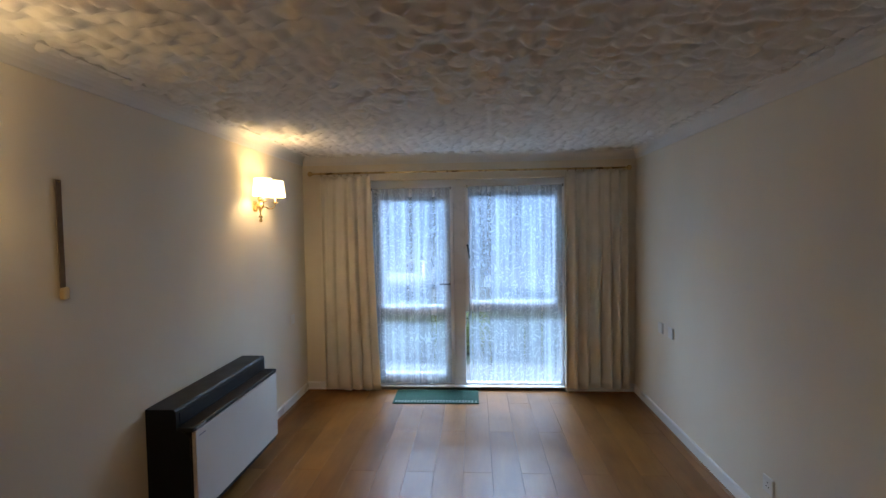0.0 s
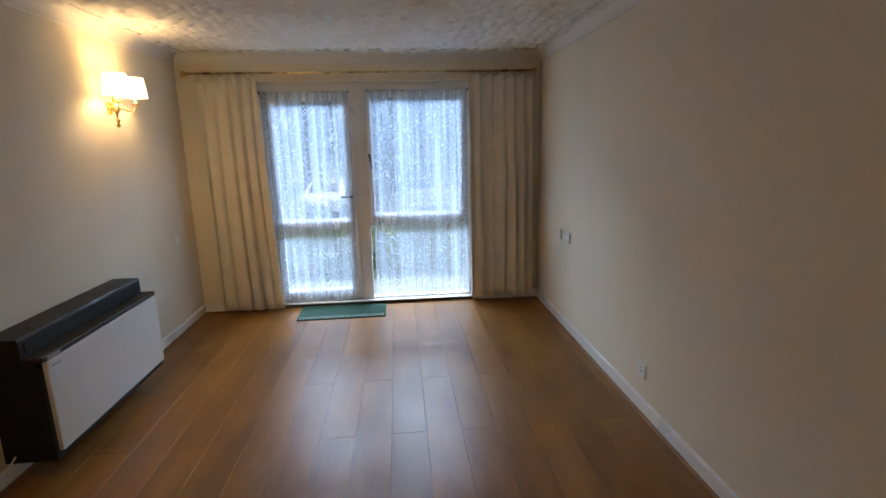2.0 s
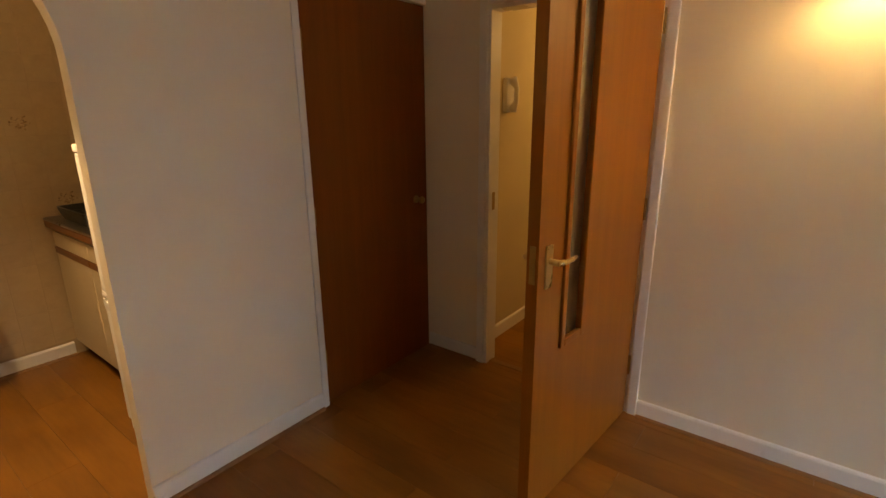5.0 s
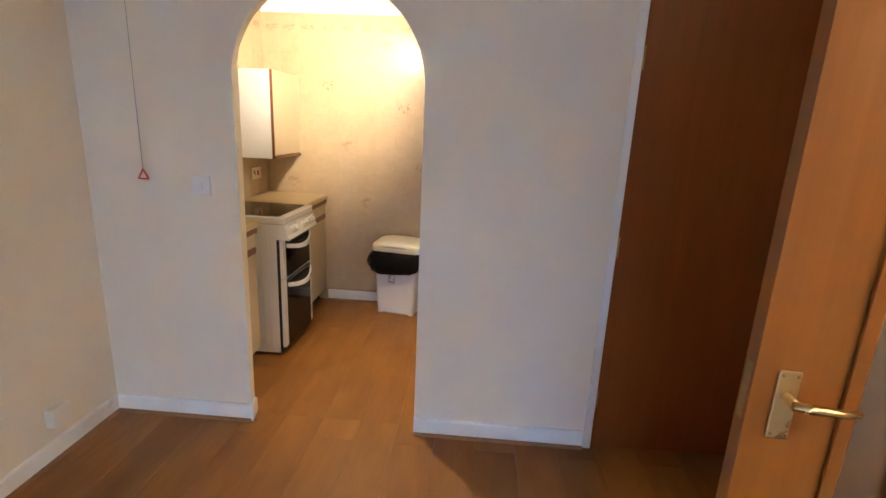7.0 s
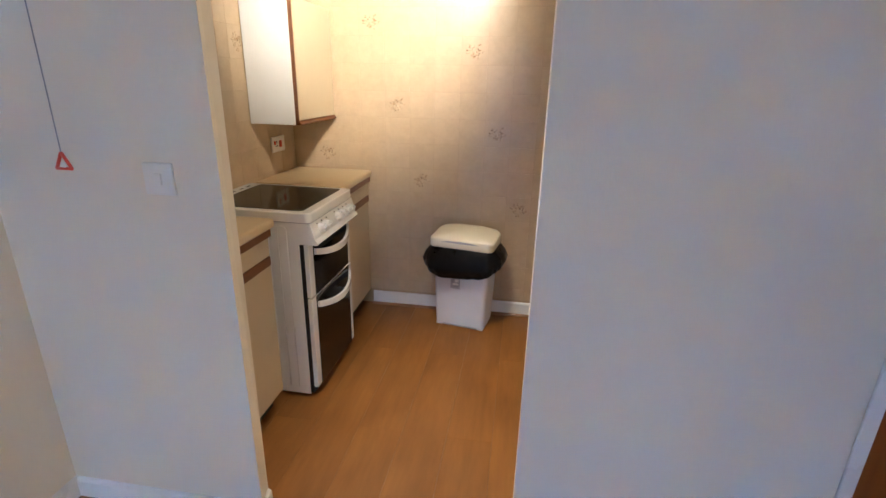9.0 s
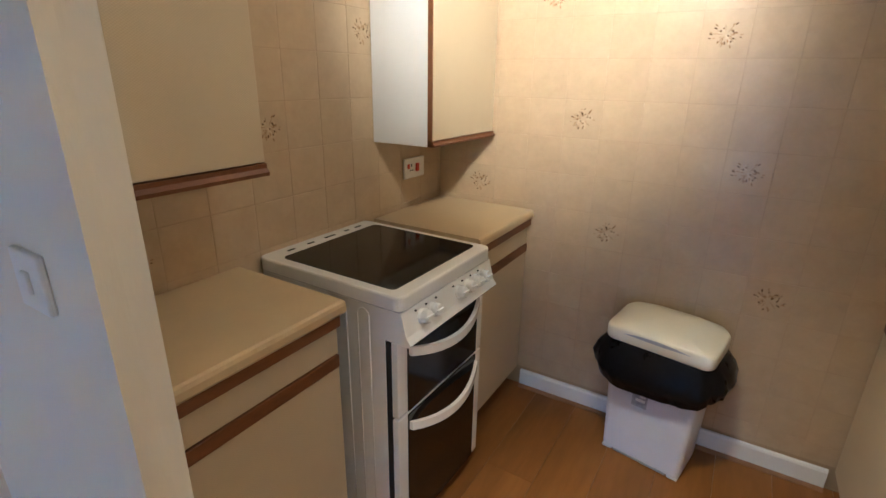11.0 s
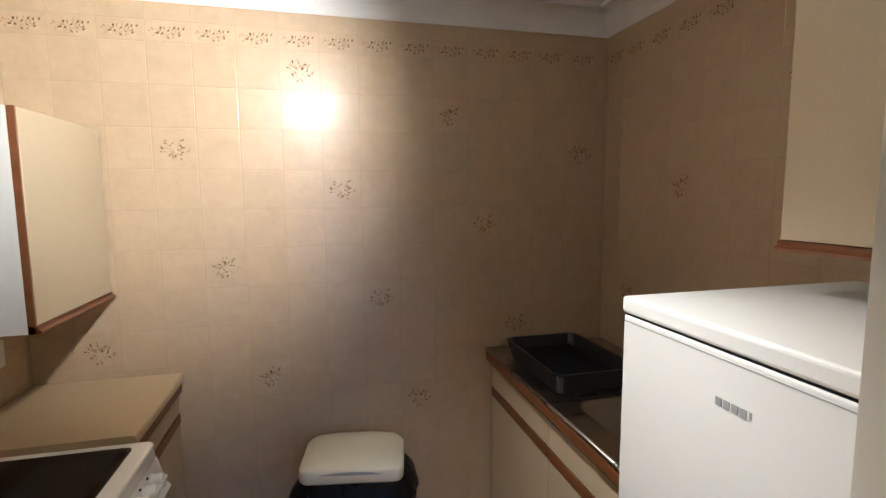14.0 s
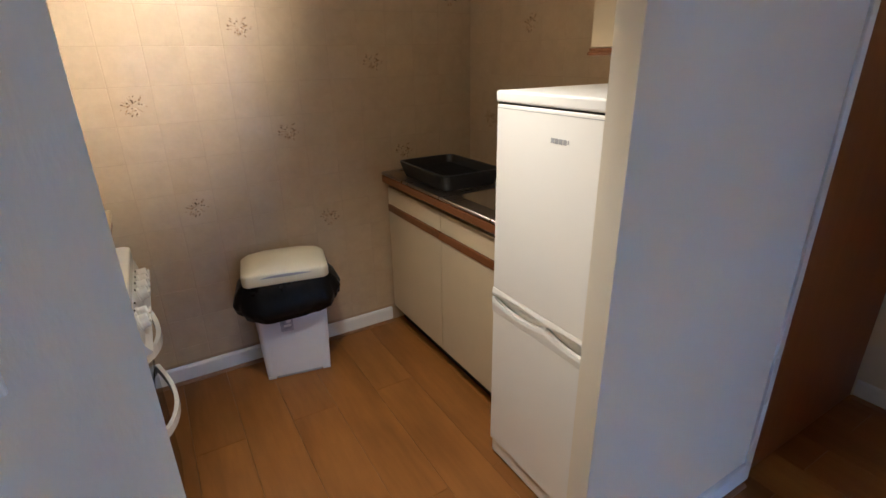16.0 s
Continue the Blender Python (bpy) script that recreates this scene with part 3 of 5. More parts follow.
bmesh.ops.rotate(bm, verts=bm.verts[:], matrix=Matrix.Rotation(radians(-90), 3, "X"))
bmesh.ops.translate(bm, verts=bm.verts[:], vec=(0.10, 0.044, 0.985))
part("knob", bm, M["oldbrass"], cup, "small round metal knob", True)

# hall door: open into the room, with a narrow glazed slot
leaf = thing("door_1", (0.022, 1.262, 0.0), "open orange-brown varnished door with a narrow glass slot", "door", rz=-4.6)
leaf["kind"] = "structure"
LW, GT0, GT1, GZ0, GZ1 = 0.897, 0.565, 0.715, 0.66, 1.88
bm = bmesh.new()
box(bm, 0, GT0, -0.044, 0, 0.006, 1.972)
box(bm, GT1, LW, -0.044, 0, 0.006, 1.972)
box(bm, GT0, GT1, -0.044, 0, 0.006, GZ0)
box(bm, GT0, GT1, -0.044, 0, GZ1, 1.972)
part("leaf", bm, M["sapele"], leaf)
part("glass", boxed(GT0, GT1, -0.025, -0.019, GZ0, GZ1), M["doorglass"], leaf, "narrow obscured glass slot")
for y0, y1 in ((0.0, 0.012), (-0.056, -0.044)):
    bm = bmesh.new()
    box(bm, GT0 - 0.016, GT0 + 0.012, y0, y1, GZ0 - 0.016, GZ1 + 0.016, bevel=0.003)
    box(bm, GT1 - 0.012, GT1 + 0.016, y0, y1, GZ0 - 0.016, GZ1 + 0.016, bevel=0.003)
    box(bm, GT0 + 0.0125, GT1 - 0.0125, y0, y1, GZ0 - 0.016, GZ0 + 0.012, bevel=0.003)
    box(bm, GT0 + 0.0125, GT1 - 0.0125, y0, y1, GZ1 - 0.012, GZ1 + 0.016, bevel=0.003)
    part("glazing_bead", bm, M["sapele"], leaf)
for side, y in ((1, 0.0), (-1, -0.044)):
    plate = part("handle_plate", boxed(LW - 0.085, LW - 0.043, min(y, y + side * 0.006), max(y, y + side * 0.006), 0.905, 1.055, bevel=0.002), M["brass"], leaf, "brass lever handle on its plate")
    xh, zh = LW - 0.064, 1.0
    for sx, sz in ((-0.014, 0.915), (0.014, 0.915), (-0.014, 1.045), (0.014, 1.045)):
        part("screw", tube(bmesh.new(), [(xh + sx, y + side * 0.005, sz), (xh + sx, y + side * 0.0072, sz)], 0.0032, 8), M["oldbrass"], plate)
    bm = tube(bmesh.new(), [(xh, y + side * 0.004, zh), (xh, y + side * 0.036, zh)], 0.011, 12)
    part("spindle", bm, M["brass"], plate, "", True)
    bm = tube(bmesh.new(), [(xh + 0.006, y + side * 0.042, zh), (xh - 0.03, y + side * 0.046, zh - 0.001), (xh - 0.075, y + side * 0.046, zh - 0.003), (xh - 0.115, y + side * 0.042, zh - 0.002)], [0.010, 0.010, 0.009, 0.007], 10)
    part("lever", bm, M["brass"], plate, "", True)
part("latch_plate", boxed(LW, LW + 0.002, -0.033, -0.011, 0.93, 1.06), M["oldbrass"], leaf, "brass latch plate on the edge")
for z in (0.22, 1.0, 1.78):
    bm = tube(bmesh.new(), [(-0.006, 0.004, z), (-0.006, 0.004, z + 0.1)], 0.006, 8)
    part("hinge", bm, M["oldbrass"], leaf, "brass butt hinge")

# ---- floor ----
floor_ob = structure(part("floor", boxed(HX - 0.1, W + 0.1, KY - 0.1, L + 0.1, -0.12, -0.009), M["subfloor"]), "oak laminate plank floor through all rooms", "floor")
_planks = {}


def plank(x0, x1, y0, y1):
    w, l = round(x1 - x0 - 0.0008, 4), round(y1 - y0 - 0.0006, 4)
    if w < 0.01 or l < 0.01:
        return
    if (w, l) not in _planks:
        c = 0.0006
        bm = bmesh.new()
        ring_loft(bm, [[(-w / 2, -l / 2, -0.009), (w / 2, -l / 2, -0.009), (w / 2, l / 2, -0.009), (-w / 2, l / 2, -0.009)],
                       [(-w / 2, -l / 2, -c), (w / 2, -l / 2, -c), (w / 2, l / 2, -c), (-w / 2, l / 2, -c)],
                       [(-w / 2 + c, -l / 2 + c, 0), (w / 2 - c, -l / 2 + c, 0), (w / 2 - c, l / 2 - c, 0), (-w / 2 + c, l / 2 - c, 0)]])
        me = bpy.data.meshes.new("plank")
        bm.to_mesh(me)
        bm.free()
        me.materials.append(M["plank"])
        _planks[(w, l)] = me
    ob = new("plank", _planks[(w, l)])
    ob.location = ((x0 + x1) / 2, (y0 + y1) / 2, 0)
    ob.parent = floor_ob


def lay(x0, x1, y0, y1):
    """Half-bonded planks on one grid through all rooms."""
    PW, PL, X0, Y0 = 0.194, 1.29, 1.815, 3.335
    k = math.floor((x0 - X0) / PW)
    while X0 + k * PW < x1:
        a, b = max(X0 + k * PW, x0), min(X0 + (k + 1) * PW, x1)
        first = Y0 + (PL * 0.49 if k % 2 else 0.0)
        y = first + PL * math.floor((y0 - first) / PL)
        while y < y1:
            plank(a, b, max(y, y0), min(y + PL, y1))
            y += PL
        k += 1


def lay_all():
    lay(0, W, -T, L + 0.06)
    lay(KX0, KX1, KY, -T)
    lay(HX, 0, 0.28, 1.5)
    lay(HX, -1.95, -1.2, 0.28)


# ---- garden door and window ----
win = thing("window_1", (0, WY, 0), "white plastic glazed garden door beside a tall fixed window", "window")
win["kind"] = "structure"
F = 0.07


def sash_frame(bm, x0, x1, z0, z1, w, y0, y1, wb=None):
    wb = wb or w
    box(bm, x0, x0 + w, y0, y1, z0, z1, bevel=0.006)
    box(bm, x1 - w, x1, y0, y1, z0, z1, bevel=0.006)
    box(bm, x0 + w - 0.001, x1 - w + 0.001, y0 + 0.001, y1 - 0.001, z1 - w, z1, bevel=0.006)
    box(bm, x0 + w - 0.001, x1 - w + 0.001, y0 + 0.001, y1 - 0.001, z0, z0 + wb, bevel=0.006)


XM0, XM1 = 1.505, 1.615
bm = bmesh.new()
box(bm, WX0, WX0 + 0.055, 0, F, WZ0, WZ1, bevel=0.005)
box(bm, WX1 - 0.045, WX1, 0, F, WZ0, WZ1, bevel=0.005)
box(bm, WX0 + 0.05, WX1 - 0.04, 0.001, F - 0.001, WZ1 - 0.07, WZ1, bevel=0.005)
box(bm, WX0 + 0.05, WX1 - 0.04, 0.001, F - 0.001, WZ0, WZ0 + 0.035, bevel=0.005)
box(bm, XM0, XM1, 0.001, F - 0.001, WZ0 + 0.03, WZ1 - 0.065, bevel=0.005)
part("window_frame", bm, M["upvc"], win)
door = part("garden_door", bmesh.new(), M["upvc"], win, "white glazed garden door")
bm = bmesh.new()
sash_frame(bm, WX0 + 0.056, XM0 - 0.001, WZ0 + 0.04, WZ1 - 0.072, 0.092, -0.018, 0.05)
box(bm, WX0 + 0.146, XM0 - 0.091, -0.016, 0.048, 0.755, 0.855, bevel=0.006)
bm.to_mesh(door.data)
bm.free()
door.data.materials.clear()
door.data.materials.append(M["upvc"])
for z0, z1 in ((0.162, 0.755), (0.855, 1.951)):
    o = part("pane", boxed(WX0 + 0.148, XM0 - 0.093, -0.012, -0.006, z0, z1), M["glass"], door)
    o.visible_shadow = False
bm = boxed(1.448, 1.474, -0.027, -0.018, 0.93, 1.15, bevel=0.004)
part("handle_plate", bm, M["upvc"], door)
part("lever", tube(bmesh.new(), [(1.462, -0.02, 1.075), (1.462, -0.062, 1.075), (1.445, -0.068, 1.075), (1.36, -0.066, 1.075)], [0.008, 0.008, 0.008, 0.007], 8), M["darkmetal"], door, "dark grey metal door lever", True)
part("keyhole", boxed(1.455, 1.469, -0.030, -0.0275, 0.965, 0.995, bevel=0.001), M["dark"], door)
top = part("casement", bmesh.new(), M["upvc"], win, "white opening casement over a fixed pane")
bm = bmesh.new()
sash_frame(bm, XM1 + 0.001, WX1 - 0.046, 0.79, WZ1 - 0.072, 0.06, -0.014, 0.05, 0.105)
bm.to_mesh(top.data)
bm.free()
top.data.materials.clear()
top.data.materials.append(M["upvc"])
o = part("pane", boxed(XM1 + 0.06, WX1 - 0.105, -0.009, -0.003, 0.894, WZ1 - 0.131), M["glass"], top)
o.visible_shadow = False
o = part("pane", boxed(XM1 + 0.001, WX1 - 0.046, 0.03, 0.036, WZ0 + 0.036, 0.79), M["glass"], win)
o.visible_shadow = False
bm = boxed(1.626, 1.652, -0.024, -0.0145, 1.39, 1.52, bevel=0.004)
part("handle_plate", bm, M["upvc"], top)
part("casement_handle", tube(bmesh.new(), [(1.640, -0.02, 1.46), (1.640, -0.055, 1.46), (1.644, -0.060, 1.44), (1.662, -0.062, 1.33)], [0.010, 0.010, 0.009, 0.007], 8), M["darkmetal"], top, "dark grey casement handle", True)
part("window_sill", boxed(WX0 + 0.002, WX1 - 0.002, -0.06, -0.001, 0.0, WZ0 + 0.012, bevel=0.006), M["upvc"], win, "low white threshold")


def fold_sheet(x0, x1, z0, z1, folds, depth, y, seed, nx=220, nz=24):
    """A hanging cloth: pleats along x that open and wander downwards."""
    rnd = random.Random(seed)
    ph = [rnd.uniform(0, 6.28) for _ in range(6)]
    bm = bmesh.new()
    rows = []
    for j in range(nz + 1):
        v = j / nz
        row = []
        for i in range(nx + 1):
            u = i / nx
            ww = u + 0.012 * math.sin(5 * v + ph[0] + 9 * u) * v
            s = math.sin(math.pi * folds * ww + ph[1] + 0.9 * math.sin(4.2 * u + ph[2]))
            s2 = math.sin(2 * math.pi * folds * 0.5 * ww + ph[3] + 1.1 * v)
            amp = depth * (0.55 + 0.45 * v) * (0.75 + 0.25 * math.sin(7 * u + ph[4]))
            yy = y - amp * (0.02 + 0.78 * abs(s) ** 0.5 + 0.2 * (0.5 + 0.5 * s2))
            x = x0 + (x1 - x0) * u
            row.append(bm.verts.new((x, yy, z1 + (z0 - z1) * v + (0.006 * math.sin(11 * u + ph[5]) if j == nz else 0))))
        rows.append(row)
    for a, b in zip(rows, rows[1:]):
        for i in range(nx):
            bm.faces.new((a[i], b[i], b[i + 1], a[i + 1]))
    return bm


def pleated(x0, x1, z0, z1, folds, depth, y, seed, flare, nx=200, nz=30):
    """A lined curtain: pinched pleats under the rings that fall into deep round folds."""
    rnd = random.Random(seed)
    ph = [rnd.uniform(0, 6.28) for _ in range(6)]
    bm = bmesh.new()
    rows = []
    for j in range(nz + 1):
        v = j / nz
        row = []
        for i in range(nx + 1):
            u = i / nx
            turn = 2 * math.pi * (folds * u + 0.16 * math.sin(5.1 * u + ph[0]) + 0.05 * v * math.sin(13 * u + ph[1] + 2.0 * v))
            s = 0.5 + 0.5 * math.cos(turn)
            k = 0.55 + 0.45 * v
            round_ = s ** (1.4 - 0.4 * min(1.0, v * 3.0))
            amp = depth * (0.70 + 0.30 * math.sin(9 * u + ph[2])) * k
            small = 0.006 * math.sin(0.5 * turn + ph[3] + 2.5 * v) * v + 0.004 * math.sin(2.0 * turn + ph[4] + 6.0 * v) * (1 - v)
            x = x0 + (x1 - x0) * u + flare * v ** 1.5 * u + 0.02 * v * math.sin(turn + 1.2)
            z = z1 + (z0 - z1) * v
            if j == 0:
                z -= 0.018 * (1 - s)
            if j == nz:
                z += 0.008 * math.sin(11 * u + ph[5]) + 0.006 * s
            row.append(bm.verts.new((x, y - 0.012 - amp * round_ - small, z)))
        rows.append(row)
    for a, b in zip(rows, rows[1:]):
        for i in range(nx):
            bm.faces.new((a[i], b[i], b[i + 1], a[i + 1]))
    return bm


def cloth(name, bm, mat, parent, thick):
    ob = part(name, bm, mat, parent, "", True)
    if thick:
        md = ob.modifiers.new("thickness", "SOLIDIFY")
        md.thickness = thick
    return ob


for label, x0, x1, fl, seed, folds, low, deep in (("long cream lined curtain drawn open beside the garden door", 0.20, 0.70, 0.05, 3, 5.0, 0.03, 0.075), ("long cream lined curtain drawn open by the window corner", 2.575, 3.165, 0.0, 8, 6.0, 0.06, 0.08)):
    c = thing("curtain", (0, 0, 0), label, "curtain", "curtains on the pole")
    cloth("panel", pleated(x0, x1, low, 2.158, folds, deep, 5.55, seed, fl), M["curtain"], c, 0.004)

pole = thing("curtain_pole", (0, 5.50, 2.181), "slim brass curtain pole with ball finials and rings", "curtain pole")
part("pole", tube(bmesh.new(), [(0.14, 0, 0), (3.135, 0, 0)], 0.010, 12), M["brass"], pole, "", True)
for x, s in ((0.14, -1), (3.135, 1)):
    bm = lathe(bmesh.new(), [(0.010, 0.0), (0.014, 0.004), (0.008, 0.010), (0.016, 0.018), (0.024, 0.030), (0.026, 0.040), (0.022, 0.052), (0.010, 0.060), (0.002, 0.062)], seg=16)
    bmesh.ops.rotate(bm, verts=bm.verts[:], matrix=Matrix.Rotation(radians(90 * s), 3, "Y"))
    bmesh.ops.translate(bm, verts=bm.verts[:], vec=(x, 0, 0))
    part("finial", bm, M["brass"], pole, "ball finial", True)
for x in (0.30, 1.62, 2.98):
    bm = tube(bmesh.new(), [(x, 0, 0), (x, 0.04, 0.005), (x, 0.08, 0.0)], 0.006, 8)
    part("bracket", bm, M["oldbrass"], pole)
ring0 = None
for k in range(16):
    x = 0.215 + 0.066 * k if k < 8 else 2.60 + 0.075 * (k - 8)
    if ring0 is None:
        ring0 = part("ring", tube(bmesh.new(), [(0.004 * math.sin(a), 0.016 * math.sin(a), -0.008 + 0.017 * math.cos(a)) for a in [2 * math.pi * i / 14 for i in range(15)]], 0.0022, 6), M["oldbrass"], pole)
        ring0.location.x = x
    else:
        again(ring0, (x, 0, 0))

for label, x0, x1, z0, z1, seed, folds in (("white lace net hanging on the garden door", 0.69, 1.47, 0.07, 2.03, 11, 13), ("white lace net hanging over the window", 1.65, 2.57, 0.085, 2.04, 23, 16)):
    n = thing("net_curtain", (0, 0, 0), label, "net curtain", "net curtains")
    cloth("net", fold_sheet(x0, x1, z0, z1, folds, 0.028, WY - 0.03, seed, nz=30), M["net"], n, 0)
    part("wire", tube(bmesh.new(), [(x0 - 0.01, WY - 0.042, z1 + 0.002), (x1 + 0.01, WY - 0.042, z1 + 0.002)], 0.003, 6), M["greyplastic"], n, "stretched curtain wire")
    for x in (x0 - 0.008, x1 + 0.008):
        part("hook", boxed(x - 0.004, x + 0.004, WY - 0.048, WY - 0.019, z1 - 0.012, z1 + 0.012, bevel=0.002), M["dark"], n)

# ---- mat ----
mat_ = thing("door_mat", (1.33, 5.44, 0.0005), "dark green door mat with pale dashed borders", "mat", rz=0.6)
MX, MY = 0.405, 0.218
part("mat_body", prism(bmesh.new(), rounded(-MX, MX, -MY, MY, 0.012), "z", 0.0, 0.008), M["matgreen"], mat_)
for y in (-MY + 0.03, -MY + 0.062, MY - 0.062, MY - 0.03):
    bm = bmesh.new()
    for k in range(26):
        x = -MX + 0.03 + k * (2 * MX - 0.06) / 25
        box(bm, x - 0.009, x + 0.009, y - 0.005, y + 0.005, 0.0075, 0.0095)
    part("dashed_border", bm, M["matwhite"], mat_, "pale woven dashes")

# ---- storage heater ----
ht = thing("storage_heater", (0.0, 3.145, 0.0), "black storage heater with a white front panel", "heater")
HL, HD, HT_ = 1.065, 0.245, 0.722
bm = prism(bmesh.new(), [(0.0005, 0.105), (HD - 0.01, 0.105), (HD - 0.01, 0.575), (HD - 0.035, 0.60), (0.165, 0.615), (0.165, HT_ - 0.012), (0.155, HT_), (0.0005, HT_)], "y", 0, HL)
part("casing", bm, M["blackmetal"], ht)
part("front_panel", boxed(HD - 0.011, HD + 0.012, 0.02, HL - 0.012, 0.145, 0.60, bevel=0.004), M["heatwhite"], ht, "white enamelled front panel")
part("grille_lip", boxed(0.165, HD + 0.01, 0.0, HL, 0.602, 0.628, bevel=0.008), M["blackmetal"], ht, "black outlet lip")
part("outlet_grille", boxed(0.1655, 0.169, 0.03, HL - 0.03, 0.640, 0.695), M["dark"], ht, "dark recessed outlet")
part("rating_label", boxed(HD + 0.0105, HD + 0.0115, 0.03, 0.12, 0.606, 0.622), M["greyplastic"], ht, "small grey label")
part("badge", boxed(HD + 0.012, HD + 0.013, 0.05, 0.11, 0.565, 0.572), M["greyplastic"], ht, "tiny printed mark")
part("cable", tube(bmesh.new(), [(0.05, 0.0, 0.14), (0.05, -0.04, 0.12), (0.032, -0.10, 0.108), (0.03, -0.2, 0.104), (0.022, -0.27, 0.13), (0.015, -0.30, 0.19)], 0.004, 6), M["plastic"], ht, "white flex along the skirting")


def wall_plate(name, loc, axis, label, category, w=0.086, h=0.086, rockers=0, holes=False, deep=0.010, rz=0.0, group=""):
    """A square plate whose back lies on the wall; axis is the side it faces, in degrees about z from +x."""
    t = thing(name, loc, label, category, group, rz=axis)
    part("plate", boxed(0.0, deep, -w / 2, w / 2, -h / 2, h / 2, bevel=0.003), M["plastic"], t)
    for k in range(rockers):
        y = (k - (rockers - 1) / 2) * 0.03
        part("rocker", boxed(deep - 0.001, deep + 0.005, y - 0.010, y + 0.010, -0.016, 0.016, bevel=0.002), M["plastic"], t)
    if holes:
        bm = bmesh.new()
        for cy in ((-0.035, 0.035) if w > 0.1 else (0.0,)):
            box(bm, deep - 0.0005, deep + 0.0006, cy - 0.003, cy + 0.003, 0.008, 0.018)
            box(bm, deep - 0.0005, deep + 0.0006, cy - 0.014, cy - 0.006, -0.012, -0.006)
            box(bm, deep - 0.0005, deep + 0.0006, cy + 0.006, cy + 0.014, -0.012, -0.006)
        part("pin_holes", bm, M["dark"], t)
    return t


wall_plate("wall_socket", (0, 2.815, 0.215), 0, "white fused spur beside the storage heater", "socket", rockers=1)
wall_plate("wall_socket", (0, 2.945, 0.215), 0, "white outlet plate beside the storage heater", "socket", deep=0.006)
wall_plate("light_switch", (0, 5.20, 0.80), 0, "white plate low on the wall by the curtain", "switch", rockers=1)
wall_plate("wall_socket", (W, 3.40, 0.255), 180, "white single socket above the skirting", "socket", holes=True)
wall_plate("wall_socket", (W, 4.70, 0.78), 180, "pale outlet plate on the long wall", "outlet", deep=0.014)
wall_plate("wall_socket", (W, 4.91, 0.78), 180, "pale outlet plate near the curtain", "outlet", deep=0.014)
wall_plate("wall_socket", (W, 0.365, 0.205), 180, "white boxed outlet near the corner", "socket", w=0.09, h=0.086, deep=0.042)
wall_plate("light_switch", (2.722, 0.0, 1.18), 90, "white light switch beside the arch", "switch", rockers=1)
wall_plate("light_switch", (HX, 0.664, 0.72), 0, "white plate on the hall end wall", "switch", w=0.12, rockers=2)

# strap hanging on the wall
st = thing("bell_pull", (0.006, 2.672, 1.368), "narrow brown fabric strap with a pale weight, hung on the wall", "wall hanging")
part("strap", boxed(0.0, 0.006, -0.013, 0.013, 0.05, 0.495, bevel=0.002), M["strap"], st)
part("weight", boxed(-0.002, 0.022, -0.016, 0.016, 0.0, 0.05, bevel=0.006), M["worktop"], st, "tan end piece")
part("nail", tube(bmesh.new(), [(-0.005, 0, 0.485), (0.012, 0, 0.487)], 0.003, 6), M["oldbrass"], st)

# ---- twin wall lamps ----
wl = thing("wall_lamp", (0.0, 2.053, 1.70), "lit brass twin-arm wall lamp with cream shades", "wall lamp", "wall lamps")
bm = lathe(bmesh.new(), [(0.002, 0.0), (0.010, 0.006), (0.014, 0.016), (0.008, 0.026), (0.006, 0.034), (0.015, 0.042), (0.011, 0.052), (0.006, 0.062), (0.009, 0.085), (0.014, 0.10), (0.028, 0.118), (0.032, 0.13), (0.020, 0.142), (0.011, 0.152), (0.018, 0.172), (0.022, 0.182), (0.012, 0.196), (0.007, 0.21), (0.010, 0.222), (0.006, 0.236), (0.001, 0.246)], (0.055, 0), 14)
part("stem", bm, M["brass"], wl, "turned brass stem", True)
part("back_plate", boxed(0.0, 0.03, -0.012, 0.012, 0.085, 0.165, bevel=0.006), M["brass"], wl)
for s in (-1, 1):
    arm = part("arm", tube(bmesh.new(), [(0.06, s * 0.015, 0.135), (0.075, s * 0.04, 0.122), (0.095, s * 0.07, 0.108), (0.115, s * 0.095, 0.112), (0.128, s * 0.108, 0.132), (0.13, s * 0.108, 0.152)], 0.0045, 8), M["brass"], wl, "", True)
    part("drip_pan", lathe(bmesh.new(), [(0.006, 0.150), (0.024, 0.154), (0.026, 0.158), (0.008, 0.160)], (0.13, s * 0.108), 16), M["brass"], arm, "", True)
    part("candle", lathe(bmesh.new(), [(0.010, 0.159), (0.010, 0.20), (0.006, 0.202)], (0.13, s * 0.108), 12), M["plastic"], arm, "white candle tube", True)
    o = part("bulb", lathe(bmesh.new(), [(0.006, 0.202), (0.016, 0.222), (0.017, 0.24), (0.009, 0.262), (0.001, 0.275)], (0.13, s * 0.108), 12), M["bulb"], arm, "glowing candle bulb", True)
    o.visible_shadow = False
    bm = bmesh.new()
    seg = 28
    prof = [(0.080, 0.200), (0.0805, 0.204), (0.067, 0.326), (0.0665, 0.330), (0.065, 0.326), (0.078, 0.204)]
    rings = [[(0.13 + r * math.cos(2 * math.pi * i / seg), s * 0.108 + r * math.sin(2 * math.pi * i / seg), z) for i in range(seg)] for r, z in prof]
    ring_loft(bm, rings + [rings[0]], caps=False)
    part("shade", bm, M["shade"], arm, "cream empire lampshade", True)
copy_thing(wl, pose(0.0, 4.47, 1.70))

